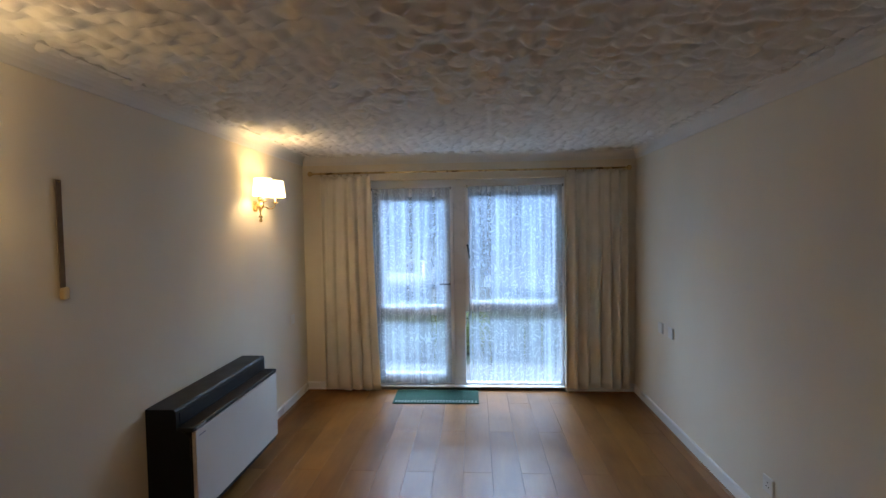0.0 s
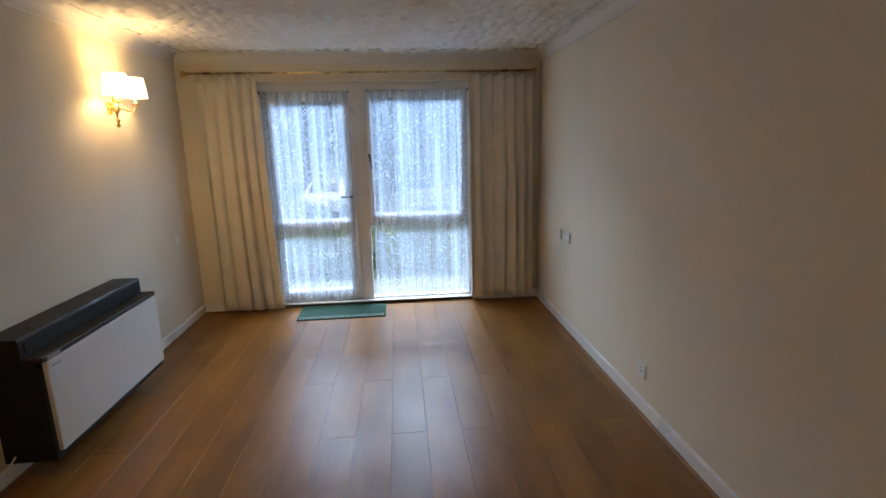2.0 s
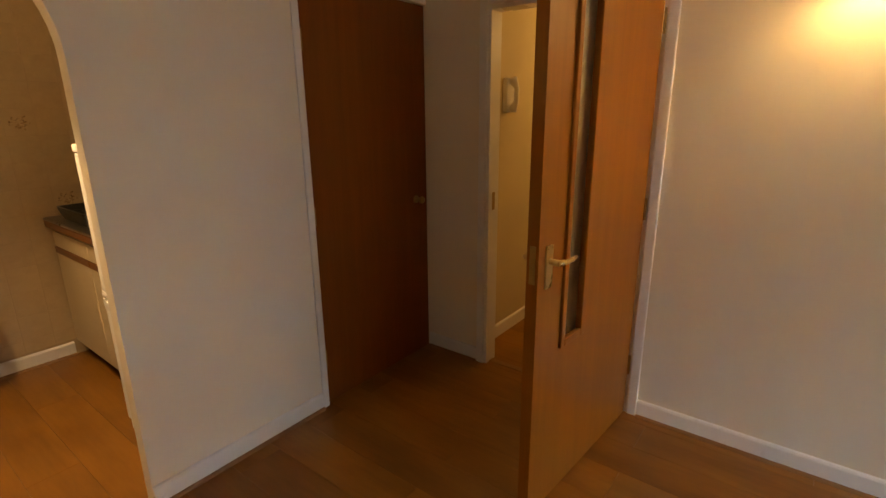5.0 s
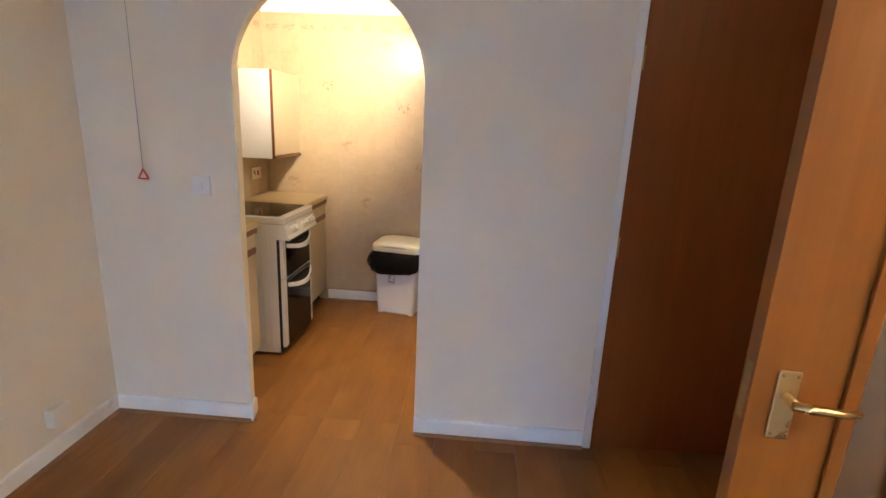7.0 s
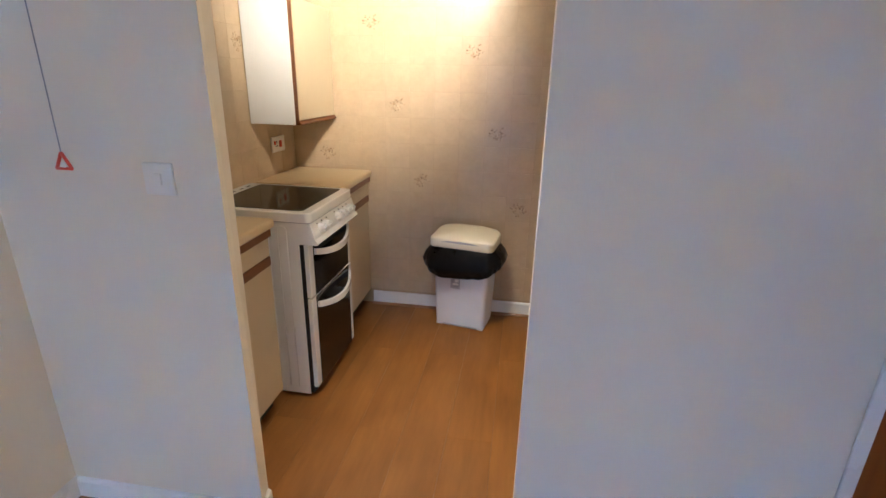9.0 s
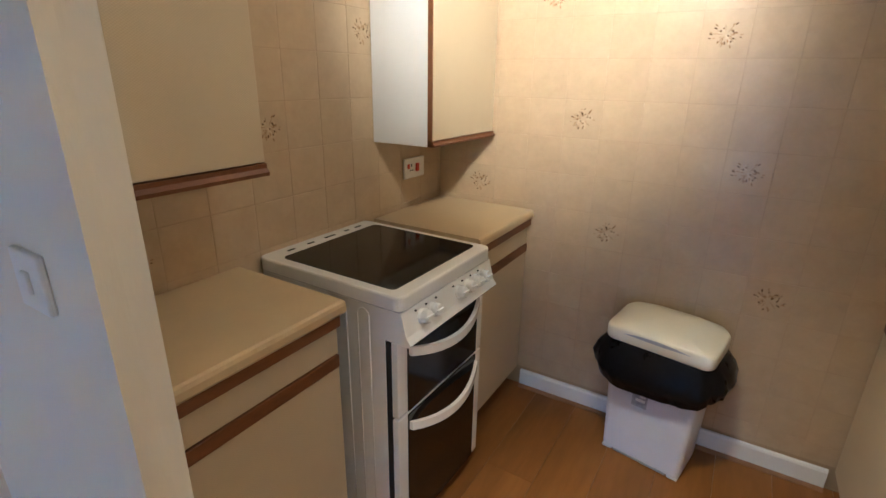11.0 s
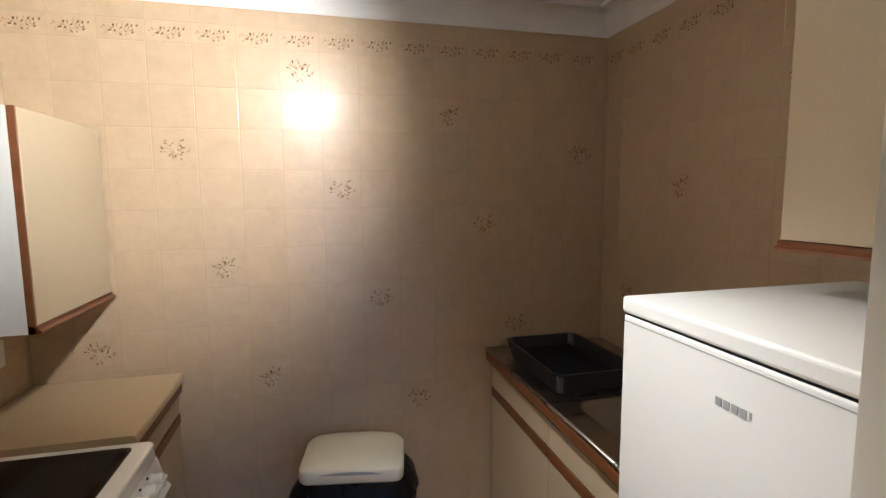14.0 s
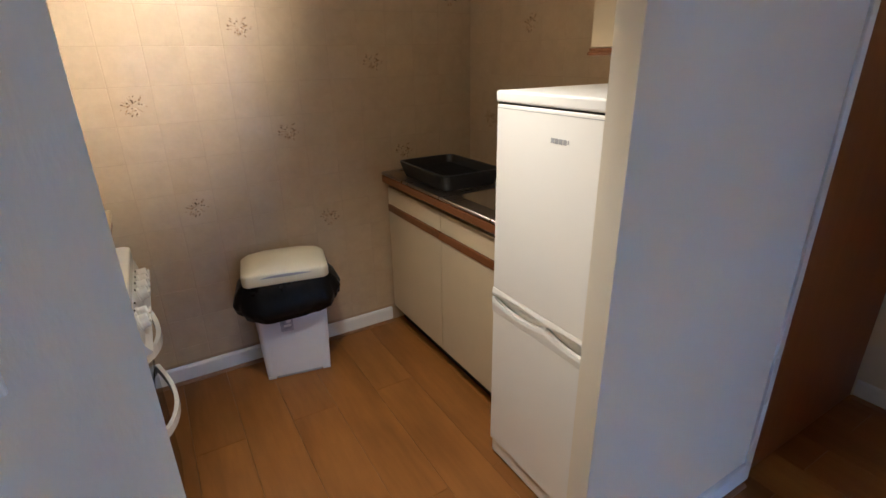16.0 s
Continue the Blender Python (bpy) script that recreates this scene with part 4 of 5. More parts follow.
# pull cord with red triangle
pc = thing("pull_cord", (2.957, 0.05, 1.20), "alarm pull cord with a red triangular handle", "pull cord")
part("cord", tube(bmesh.new(), [(0, 0, 0.045), (0, 0, 1.165)], 0.0016, 6), M["cord"], pc)
bm = bmesh.new()
for k in range(3):
    a, b = [(0.026 * math.sin(2 * math.pi * i / 3), 0, 0.018 + 0.028 * math.cos(2 * math.pi * i / 3)) for i in (k, k + 1)]
    tube(bm, [a, b], 0.0042, 8)
part("triangle", bm, M["red"], pc, "red plastic triangle", True)
part("tag", boxed(-0.007, 0.007, -0.002, 0.002, 0.006, 0.02), M["plastic"], pc)
part("ceiling_box", lathe(bmesh.new(), [(0.035, 1.169), (0.036, 1.15), (0.030, 1.138), (0.01, 1.134)], (0, 0), 16), M["plastic"], pc, "white ceiling switch")

# ---- hall things ----
ph = thing("entry_phone", (-0.42, 0.28, 1.475), "white wall-mounted entry phone handset", "phone")
part("base", boxed(-0.045, 0.045, 0, 0.03, 0, 0.2, bevel=0.006), M["plastic"], ph)
bm = tube(bmesh.new(), [(0.0, 0.045, 0.005), (0.0, 0.05, 0.03), (0.0, 0.068, 0.06), (0.0, 0.07, 0.14), (0.0, 0.052, 0.175), (0.0, 0.045, 0.2)], [0.024, 0.024, 0.015, 0.015, 0.024, 0.024], 10)
part("handset", bm, M["plastic"], ph, "", True)
gl = thing("pendant_light", (-1.55, 0.86, 1.975), "lit oval opal glass ceiling pendant", "ceiling light")
o = part("globe", lathe(bmesh.new(), [(0.055, 0.030), (0.058, 0.014), (0.066, 0.014), (0.070, 0.030), (0.112, 0.056), (0.126, 0.098), (0.115, 0.142), (0.082, 0.176), (0.045, 0.192), (0.03, 0.21)], (0, 0), 28), M["globe"], gl, "glowing opal glass", True)
o.visible_shadow = False
part("rod", tube(bmesh.new(), [(0, 0, 0.205), (0, 0, 0.382)], 0.008, 8), M["brass"], gl)

# ---- kitchen ----
CXF = 2.745   # front line of the worktops on the east side


def base_unit(name, y0, y1, xf, xb, label, east=True, doors=1, top=0.862, g=0.713, inner=None):
    """A floor cabinet that faces -x (east) or +x: carcass, plinth, drawer front, wood grips, doors."""
    s = 1 if east else -1
    u = thing(name, (xf, (y0 + y1) / 2, 0.0), label, "cabinet")
    h = (y1 - y0) / 2
    X = lambda a, b: (min(s * a, s * b), max(s * a, s * b))
    depth = abs(xb - xf)
    part("body", boxed(*X(0.022, depth), -h, h, 0.09, inner or top), M["sidewhite"], u)
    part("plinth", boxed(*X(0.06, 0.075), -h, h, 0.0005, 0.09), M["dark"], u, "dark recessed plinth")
    n = doors
    for k in range(n):
        a, b = -h + 0.002 + k * (2 * h) / n, -h - 0.002 + (k + 1) * (2 * h) / n
        d = part("door", boxed(*X(0.0, 0.018), a, b, 0.10, g - 0.010, bevel=0.0015), M["cab"], u, "cream linen-textured door")
        part("grip", boxed(*X(-0.004, 0.016), a, b, g - 0.009, g + 0.029, bevel=0.003), M["trimwood"], d, "dark wood grip rail")
        r = part("drawer_front", boxed(*X(0.0, 0.018), a, b, g + 0.032, g + (0.116 if east else 0.125), bevel=0.0015), M["cab"], u, "cream linen-textured drawer front")
        if east:
            part("grip", boxed(*X(-0.016, 0.018), a, b, g + 0.1165, top, bevel=0.003), M["trimwood"], r, "dark wood grip rail")
    return u


def worktop(name, x0, x1, y0, y1, front, label):
    """front: the side with the rounded edge, -1 or 1 along x."""
    w = thing(name, ((x0 + x1) / 2, (y0 + y1) / 2, 0.863), label, "worktop")
    a, b, h = x0 - (x0 + x1) / 2, x1 - (x0 + x1) / 2, 0.037
    r = 0.012
    if front < 0:
        prof = [(b, 0), (b, h), (a + r, h), (a + r * 0.3, h - r * 0.3), (a, h - r), (a, 0.008), (a + 0.006, 0)]
    else:
        prof = [(a, 0), (a, h), (b - r, h), (b - r * 0.3, h - r * 0.3), (b, h - r), (b, 0.008), (b - 0.006, 0)]
    part("top", prism(bmesh.new(), prof, "y", -(y1 - y0) / 2, (y1 - y0) / 2), M["worktop"], w)
    return w


base_unit("base_cabinet", -0.600, -T - 0.004, CXF + 0.025, KX1 - 0.008, "cream base cabinet with a drawer, beside the cooker")
worktop("worktop", CXF, KX1 - 0.008, -0.612, -T - 0.002, -1, "short tan worktop by the arch")
base_unit("base_cabinet", KY + 0.01, -1.262, CXF - 0.035, KX1 - 0.008, "cream base cabinet with a drawer, in the corner")
worktop("worktop", CXF - 0.058, KX1 - 0.008, KY + 0.008, -1.25, -1, "short tan worktop in the corner")


def wall_unit(y0, y1, z0, z1, xf, xb, label, east=True, strip=True, tall=1.0):
    s = 1 if east else -1
    u = thing("wall_cabinet", (xf, (y0 + y1) / 2, z0), label, "wall cabinet")
    h, k = (y1 - y0) / 2, z1 - z0
    X = lambda a, b: (min(s * a, s * b), max(s * a, s * b))
    d = abs(xb - xf)
    part("body", boxed(*X(0.02, d), -h, h, 0.0, k, bevel=0.001), M["sidewhite"], u, "white melamine carcass")
    part("edging", boxed(*X(0.002, 0.0195), h - 0.006, h, 0.0, k), M["trimwood"], u, "dark edge strip")
    door_ = part("door", boxed(*X(0.0, 0.0185), -h + 0.002, h - 0.0065, 0.022 * tall, k - (0.012 if strip else 0.001), bevel=0.0015), M["cab"], u, "cream linen-textured door")
    prof = [(0.018, 0.0), (-0.010, 0.001), (-0.012, 0.007), (-0.003, 0.013), (-0.004, 0.020), (0.018, 0.0215)]
    part("grip", prism(bmesh.new(), [(s * a, b * tall) for a, b in prof], "y", -h, h), M["trimwood"], door_, "dark wood grip rail")
    if strip:
        part("top_strip", boxed(*X(-0.002, 0.016), -h, h, k - 0.010, k), M["trimwood"], u, "dark top strip")
    return u


wall_unit(-0.556, -T - 0.004, 1.211, 1.80, 2.93, KX1 - 0.008, "cream wall cabinet by the arch with wood grip", tall=1.5)
wall_unit(KY + 0.01, -1.262, 1.205, 1.80, 2.905, KX1 - 0.008, "cream wall cabinet in the corner, white side", strip=False)
wall_unit(-0.515, -T - 0.004, 1.455, 2.05, 1.31, KX0 + 0.008, "cream wall cabinet over the fridge", east=False)

# ---- cooker ----
ck = thing("cooker", (2.665, -0.936, 0.0), "white free-standing electric cooker with black ceramic hob", "cooker", rz=-0.8)
CW, CD, CZ = 0.250, 0.502, 0.908
part("body", boxed(0.012, CD, -CW, CW, 0.02, 0.862, bevel=0.003), M["enamel"], ck)
bm = prism(bmesh.new(), rounded(-0.045, CD + 0.012, -CW - 0.004, CW + 0.004, 0.025), "z", 0.8670, CZ)
bmesh.ops.bevel(bm, geom=[e for e in bm.edges if all(v.co.z > CZ - 0.01 for v in e.verts)], offset=0.006, segments=2, profile=0.5, affect="EDGES")
# grey strip stands in for the shade in the seam under the rim
part("rim_gap", boxed(-0.040, CD, -CW + 0.001, CW - 0.001, 0.8622, 0.8668), M["greyplastic"], ck, "shadow gap under the hob rim")
hob = part("hob_surround", bm, M["enamel"], ck, "white hob rim")
part("hob_glass", prism(bmesh.new(), rounded(0.0, CD - 0.065, -CW + 0.028, CW - 0.028, 0.018), "z", CZ - 0.002, CZ + 0.0025), M["blackglass"], hob, "black ceramic glass")
for y, w in ((-0.165, 0.03), (-0.105, 0.022), (-0.02, 0.05), (0.07, 0.03), (0.155, 0.03)):
    part("vent_slot", boxed(CD - 0.034, CD - 0.024, y - w / 2, y + w / 2, CZ - 0.001, CZ + 0.001), M["dark"], hob, "dark vent slot")
# sloping control panel
prof = [(0.02, 0.862), (-0.043, 0.862), (-0.060, 0.795), (-0.074, 0.776), (-0.069, 0.769), (0.02, 0.769)]
panel = part("control_panel", prism(bmesh.new(), prof, "y", -CW, CW), M["enamel"], ck, "sloping white control panel")
knob0 = None
for y in (0.165, 0.115, -0.03, -0.085, -0.135, -0.185):
    if knob0 is None:
        bm = lathe(bmesh.new(), [(0.0225, 0.0), (0.0225, 0.006), (0.0200, 0.009), (0.0185, 0.024), (0.0155, 0.028)], seg=18)
        box(bm, -0.0035, 0.0035, -0.016, 0.016, 0.024, 0.033, bevel=0.001)
        bmesh.ops.rotate(bm, verts=bm.verts[:], matrix=Matrix.Rotation(radians(-78), 3, "Y"))
        knob0 = part("knob", bm, M["enamel"], panel, "white round knob")
        knob0.location = (-0.051, y, 0.824)
    else:
        again(knob0, (-0.051, y, 0.824))
for y in (0.19, 0.14, 0.09, -0.005, -0.058, -0.11, -0.16):
    part("indicator_mark", boxed(-0.0495, -0.0455, y - 0.003, y + 0.003, 0.848, 0.852), M["dark"], panel)


def oven_door(z0, z1, label):
    d = part("oven_door", boxed(-0.026, 0.008, -CW + 0.004, CW - 0.004, z0, z1, bevel=0.003), M["enamel"], ck, label)
    part("door_glass", boxed(-0.030, -0.0255, -CW + 0.048, CW - 0.048, z0 + 0.002, z1 - 0.002, bevel=0.001), M["blackglass"], d, "black oven glass")
    pts = []
    for i in range(13):
        u = -1 + 2 * i / 12
        pts.append((-0.034 - 0.044 * (1 - u * u), u * (CW - 0.052), z1 - 0.040 - 0.028 * (1 - u * u)))
    rings = []
    for x, y, z in pts:
        rings.append([(x + dx, y, z + dz) for dx, dz in ((-0.007, -0.014), (0.006, -0.014), (0.006, 0.014), (-0.007, 0.014))])
    part("handle", ring_loft(bmesh.new(), rings), M["enamel"], d, "bowed white handle")
    return d


oven_door(0.520, 0.764, "upper oven door with black glass")
oven_door(0.060, 0.512, "lower oven door with black glass")
part("side_gap", boxed(-0.006, 0.0115, -CW + 0.001, CW - 0.001, 0.03, 0.768), M["dark"], ck, "dark gap behind the doors")
for x0, x1 in ((0.066, 0.108), (0.150, 0.420)):
    _r = 0.021
    loop = [(x0, CW, 0.06), (x0, CW, 0.825)] + [(x0 + _r - _r * math.cos(radians(a)), CW, 0.825 + _r * math.sin(radians(a))) for a in (30, 60, 90)]
    loop += [(x1 - _r + _r * math.cos(radians(a)), CW, 0.825 + _r * math.sin(radians(a))) for a in (90, 60, 30) if x1 - x0 > 0.05 or a < 90] + [(x1, CW, 0.825), (x1, CW, 0.06)]
    part("pressed_rib", tube(bmesh.new(), loop, 0.0022, 6), M["enamel"], ck, "pressed rib on the side panel", True)
for x in (0.05, CD - 0.05):
    for y in (-CW + 0.04, CW - 0.04):
        part("foot", tube(bmesh.new(), [(x, y, 0.0005), (x, y, 0.022)], 0.016, 8), M["blackplastic"], ck)

wall_s = thing("cooker_switch", (KX1 - 0.007, -1.525, 1.07), "white cooker switch plate with a red rocker", "switch", rz=180)
part("plate", boxed(0, 0.010, -0.073, 0.073, -0.043, 0.043, bevel=0.003), M["plastic"], wall_s)
part("rocker", boxed(0.009, 0.016, 0.005, 0.027, -0.018, 0.018, bevel=0.002), M["red"], wall_s, "red rocker switch")
part("rocker", boxed(0.009, 0.015, -0.055, -0.042, 0.0, 0.02, bevel=0.002), M["red"], wall_s, "small red rocker")
bm = bmesh.new()
box(bm, 0.0095, 0.0108, -0.028, -0.022, 0.006, 0.018)
box(bm, 0.0095, 0.0108, -0.036, -0.029, -0.012, -0.006)
box(bm, 0.0095, 0.0108, -0.021, -0.014, -0.012, -0.006)
part("pin_holes", bm, M["dark"], wall_s)

# ---- sink run ----
SXF = 1.465
base_unit("sink_cabinet", -1.745, -0.64, SXF - 0.02, KX0 + 0.008, "cream double sink cabinet with dark wood grips", east=False, doors=2, top=0.846, g=0.690, inner=0.715)
sink = thing("kitchen_sink", (KX0 + 0.006, -1.752, 0.862), "stainless steel sink top with a wood edge", "sink")
SD, SL = SXF - KX0 - 0.004, 1.13
bm = bmesh.new()
bx0, bx1, by0, by1 = 0.09, SD - 0.075, 0.62, 1.03
ox, oy = [0.0, bx0, bx1, SD], [0.0, by0, by1, SL]
for i in range(3):
    for j in range(3):
        if (i, j) != (1, 1):
            box(bm, ox[i], ox[i + 1], oy[j], oy[j + 1], 0.014, 0.036)
bmesh.ops.remove_doubles(bm, verts=bm.verts[:], dist=1e-5)
part("steel_top", bm, M["steel"], sink, "stainless steel draining top")
bm = bmesh.new()
r0 = [(x, y, 0.0365) for x, y in rounded(bx0, bx1, by0, by1, 0.03)]
r1 = [(x, y, 0.0335) for x, y in rounded(bx0 + 0.004, bx1 - 0.004, by0 + 0.004, by1 - 0.004, 0.05)]
r2 = [(x, y, -0.10) for x, y in rounded(bx0 + 0.015, bx1 - 0.015, by0 + 0.015, by1 - 0.015, 0.05)]
r3 = [(x, y, -0.125) for x, y in rounded(bx0 + 0.04, bx1 - 0.04, by0 + 0.04, by1 - 0.04, 0.05)]
ring_loft(bm, [r0, r1, r2, r3], caps=False)
bm.faces.new(bm.verts[-len(r3):])
part("bowl", bm, M["steel"], sink, "pressed steel bowl", True)
bm = bmesh.new()
for k in range(9):
    x = 0.07 + k * 0.045
    box(bm, x, x + 0.012, 0.10, 0.56, 0.0355, 0.039, bevel=0.001, seg=1)
part("drainer_ribs", bm, M["steel"], sink)
bm = tube(bmesh.new(), [(SD + 0.002, 0.012, 0.03), (SD + 0.002, SL - 0.004, 0.03)], 0.008, 8)
part("rolled_edge", bm, M["steel"], sink, "rolled steel front edge", True)
part("wood_edge", boxed(SD - 0.02, SD + 0.006, 0.004, SL, -0.018, 0.020, bevel=0.004), M["trimwood"], sink, "dark wood front edging")

rk = thing("dish_rack", (1.275, -1.40, 0.902), "black plastic dish drainer on the sink top", "dish rack", rz=0.0)
bm = bmesh.new()
o0 = rounded(-0.14, 0.14, -0.20, 0.21, 0.03)
o1 = rounded(-0.16, 0.16, -0.225, 0.235, 0.04)
i1 = rounded(-0.148, 0.148, -0.213, 0.223, 0.035)
i0 = rounded(-0.13, 0.13, -0.19, 0.20, 0.03)
ring_loft(bm, [[(x, y, 0.0) for x, y in o0], [(x, y, 0.066) for x, y in o1], [(x, y, 0.073) for x, y in o1], [(x, y, 0.073) for x, y in i1], [(x, y, 0.012) for x, y in i0]])
part("tub", bm, M["blackplastic"], rk)
slot0 = part("plate_slot", boxed(-0.105, 0.105, -0.002, 0.002, 0.011, 0.05, bevel=0.001, seg=1), M["blackplastic"], rk)
slot0.location = (0, -0.145, 0)
for k in range(1, 12):
    again(slot0, (0, -0.145 + k * 0.0265, 0))

# ---- fridge freezer ----
fr = thing("fridge_freezer", (1.585, -0.340, 0.0), "white fridge freezer with two doors", "fridge")
FW, FD, FH = 0.262, 0.60, 1.366
part("body", boxed(-FD, -0.055, -FW, FW, 0.02, FH - 0.040, bevel=0.004), M["fridge"], fr)
part("top_cap", boxed(-FD, 0.004, -FW - 0.002, FW + 0.002, FH - 0.033, FH, bevel=0.007, seg=3), M["fridge"], fr, "white top cap")
# not a seal: dark strip painted in for the shade under the cap
part("gasket", boxed(-0.056, -0.004, -FW + 0.004, FW - 0.004, FH - 0.0385, FH - 0.0335), M["dark"], fr, "dark strip for the shaded gap under the cap")
part("gasket", boxed(-0.056, -0.045, -FW + 0.006, FW - 0.006, 0.05, FH - 0.041), M["greyplastic"], fr)
d1 = part("fridge_door", boxed(-0.046, 0.0, -FW, FW, 0.722, FH - 0.038, bevel=0.005, seg=3), M["fridge"], fr, "white fridge door")
part("seam", boxed(-0.002, 0.0006, -FW + 0.004, FW - 0.004, FH - 0.050, FH - 0.048), M["greyplastic"], d1, "thin grey seam")
for k, w in enumerate((0.004, 0.012, 0.012, 0.012, 0.012)):
    y = 0.040 - (0.0 if k == 0 else 0.012 + 0.0150 * (k - 1))
    part("badge_bar", boxed(-0.0005, 0.0012, y - w / 2, y + w / 2, 1.244 if k else 1.247, 1.257), M["greyplastic"], d1, "grey badge mark")
d2 = part("freezer_door", boxed(-0.046, 0.0, -FW, FW, 0.075, 0.634, bevel=0.005, seg=3), M["fridge"], fr, "white freezer door")
part("handle_recess", boxed(-0.046, -0.020, -FW + 0.001, FW - 0.001, 0.632, 0.724), M["fridge"], fr, "recessed grip band")


def grip_rail(name, base, edge, parent, label):
    """A moulded rail whose free edge dips in two long scoops."""
    rings = []
    for i in range(49):
        u = -1 + 2 * i / 48
        dip = math.sin(math.pi * ((u + 1) % 1.0)) ** 0.8 if abs(u) < 0.999 else 0.0
        z = edge(dip)
        mid = (base + z) / 2
        rings.append([(-0.03, u * FW, base), (0.0005, u * FW, base), (0.0035, u * FW, 0.35 * base + 0.65 * z), (0.002, u * FW, z), (-0.016, u * FW, z + 0.25 * (mid - z))])
    part(name, ring_loft(bmesh.new(), rings), M["fridge"], parent, label)


grip_rail("upper_grip", 0.724, lambda dip: 0.696 + 0.010 * dip, d1, "moulded lip with two shallow scoops")
grip_rail("lower_grip", 0.632, lambda dip: 0.690 - 0.024 * dip, d2, "moulded rail with two long scoops")
part("grip_joint", boxed(-0.018, 0.003, -0.008, 0.008, 0.684, 0.700, bevel=0.002), M["fridge"], d2, "small centre bridge")
part("kick_panel", boxed(-0.05, -0.008, -FW + 0.004, FW - 0.004, 0.012, 0.072, bevel=0.004), M["fridge"], fr)
for x in (-FD + 0.05, -0.06):
    for y in (-FW + 0.05, FW - 0.05):
        part("foot", tube(bmesh.new(), [(x, y, 0.0005), (x, y, 0.022)], 0.018, 8), M["blackplastic"], fr)

# ---- bin ----
bn = thing("kitchen_bin", (2.062, -1.617, 0.0), "white plastic bin with a cream lid and black liner", "bin", rz=-10.5)


def slab_ring(w, d, r, z, dy=0.0, seg=5):
    return [(x, y + dy, z) for x, y in rounded(-w / 2, w / 2, -d / 2, d / 2, r, seg)]


bm = bmesh.new()
ring_loft(bm, [slab_ring(0.300, 0.20, 0.02, 0.012), slab_ring(0.306, 0.205, 0.022, 0.02), slab_ring(0.345, 0.235, 0.03, 0.50)])
part("body", bm, M["bin"], bn, "white tapered bin body")
part("base_notch", boxed(-0.105, 0.105, 0.085, 0.1025, 0.004, 0.0115), M["greyplastic"], bn)
for x in (-0.13, 0.13):
    part("foot", boxed(x - 0.02, x + 0.02, -0.09, 0.102, 0.0005, 0.014, bevel=0.003), M["bin"], bn)
# gathered liner hanging over the rim
bm = bmesh.new()
seg, rnd = 72, random.Random(5)
rings = []
for j, (z, grow) in enumerate(((0.535, 0.0), (0.505, 0.030), (0.46, 0.062), (0.41, 0.080), (0.362, 0.070))):
    ring = []
    for i in range(seg):
        a = 2 * math.pi * i / seg
        c, s_ = math.cos(a), math.sin(a)
        ex = 0.172 * math.copysign(abs(c) ** 0.45, c)
        ey = 0.118 * math.copysign(abs(s_) ** 0.45, s_)
        wob = 1 + (0.45 * noise.noise((c * 2.5, s_ * 2.5, z * 5)) + 0.16 * noise.noise((c * 8, s_ * 8, z * 9))) * (j / 4)
        g = grow * wob
        drop = (0.030 * c * c * (1.0 if c > 0 else 2.2) - 0.012 + 0.022 * noise.noise((c * 2.2 + 4, s_ * 2.2, 1.0)) + 0.008 * noise.noise((c * 7, s_ * 7, 3.0))) * (j / 4)
        back = 0.35 if ey < 0 else 1.0
        ring.append((ex + g * c * 0.9, ey + g * s_ * back * 0.8, z + drop))
    rings.append(ring)
inner = [(x * 0.97, y * 0.97, z + 0.004) for x, y, z in rings[-1]]
ring_loft(bm, rings + [inner, [(x * 0.96, y * 0.96, 0.53) for x, y, z in rings[0]]], caps=False)
part("liner", bm, M["bag"], bn, "crumpled black bin liner", True)
bm = bmesh.new()
lidr = [slab_ring(0.376, 0.262, 0.034, 0.515, 0.0, 6), slab_ring(0.384, 0.268, 0.036, 0.520, 0.0, 6), slab_ring(0.386, 0.270, 0.037, 0.556, 0.0, 6), slab_ring(0.383, 0.267, 0.036, 0.5625, 0.0, 6), slab_ring(0.372, 0.257, 0.034, 0.567, 0.0, 6), slab_ring(0.25, 0.17, 0.05, 0.574, -0.006, 6), slab_ring(0.08, 0.05, 0.02, 0.577, -0.008, 6)]
ring_loft(bm, lidr)
for v in bm.verts:
    if v.co.y < -0.02:
        v.co.y += 0.050 * min(1.0, (-v.co.y - 0.02) / 0.1) * (v.co.x / 0.19) ** 2
    if v.co.z > 0.55:
        v.co.z += 0.016 * (1 - (v.co.x / 0.19) ** 2) + 0.022 * max(0.0, (0.13 - v.co.y) / 0.26)
lid_ = part("lid", bm, M["lid"], bn, "domed cream lid with an upright rim", True)
bm = prism(bmesh.new(), [(-0.115, 0.0), (0.0, -0.003), (0.115, 0.0), (0.07, 0.008), (0.0, 0.011), (-0.07, 0.008)], "y", 0.130, 0.1362)
bmesh.ops.translate(bm, verts=bm.verts[:], vec=(0, 0, 0.552))
part("finger_slot", bm, M["greyplastic"], lid_, "shallow finger slot")
part("sticker", boxed(0.0, 0.058, 0.1085, 0.1140, 0.258, 0.328), M["sticker"], bn, "small grey label")
part("sticker_print", boxed(0.008, 0.044, 0.1141, 0.1145, 0.282, 0.294), M["plastic"], bn)
part("sticker_print", boxed(0.008, 0.030, 0.1141, 0.1145, 0.302, 0.320), M["plastic"], bn)

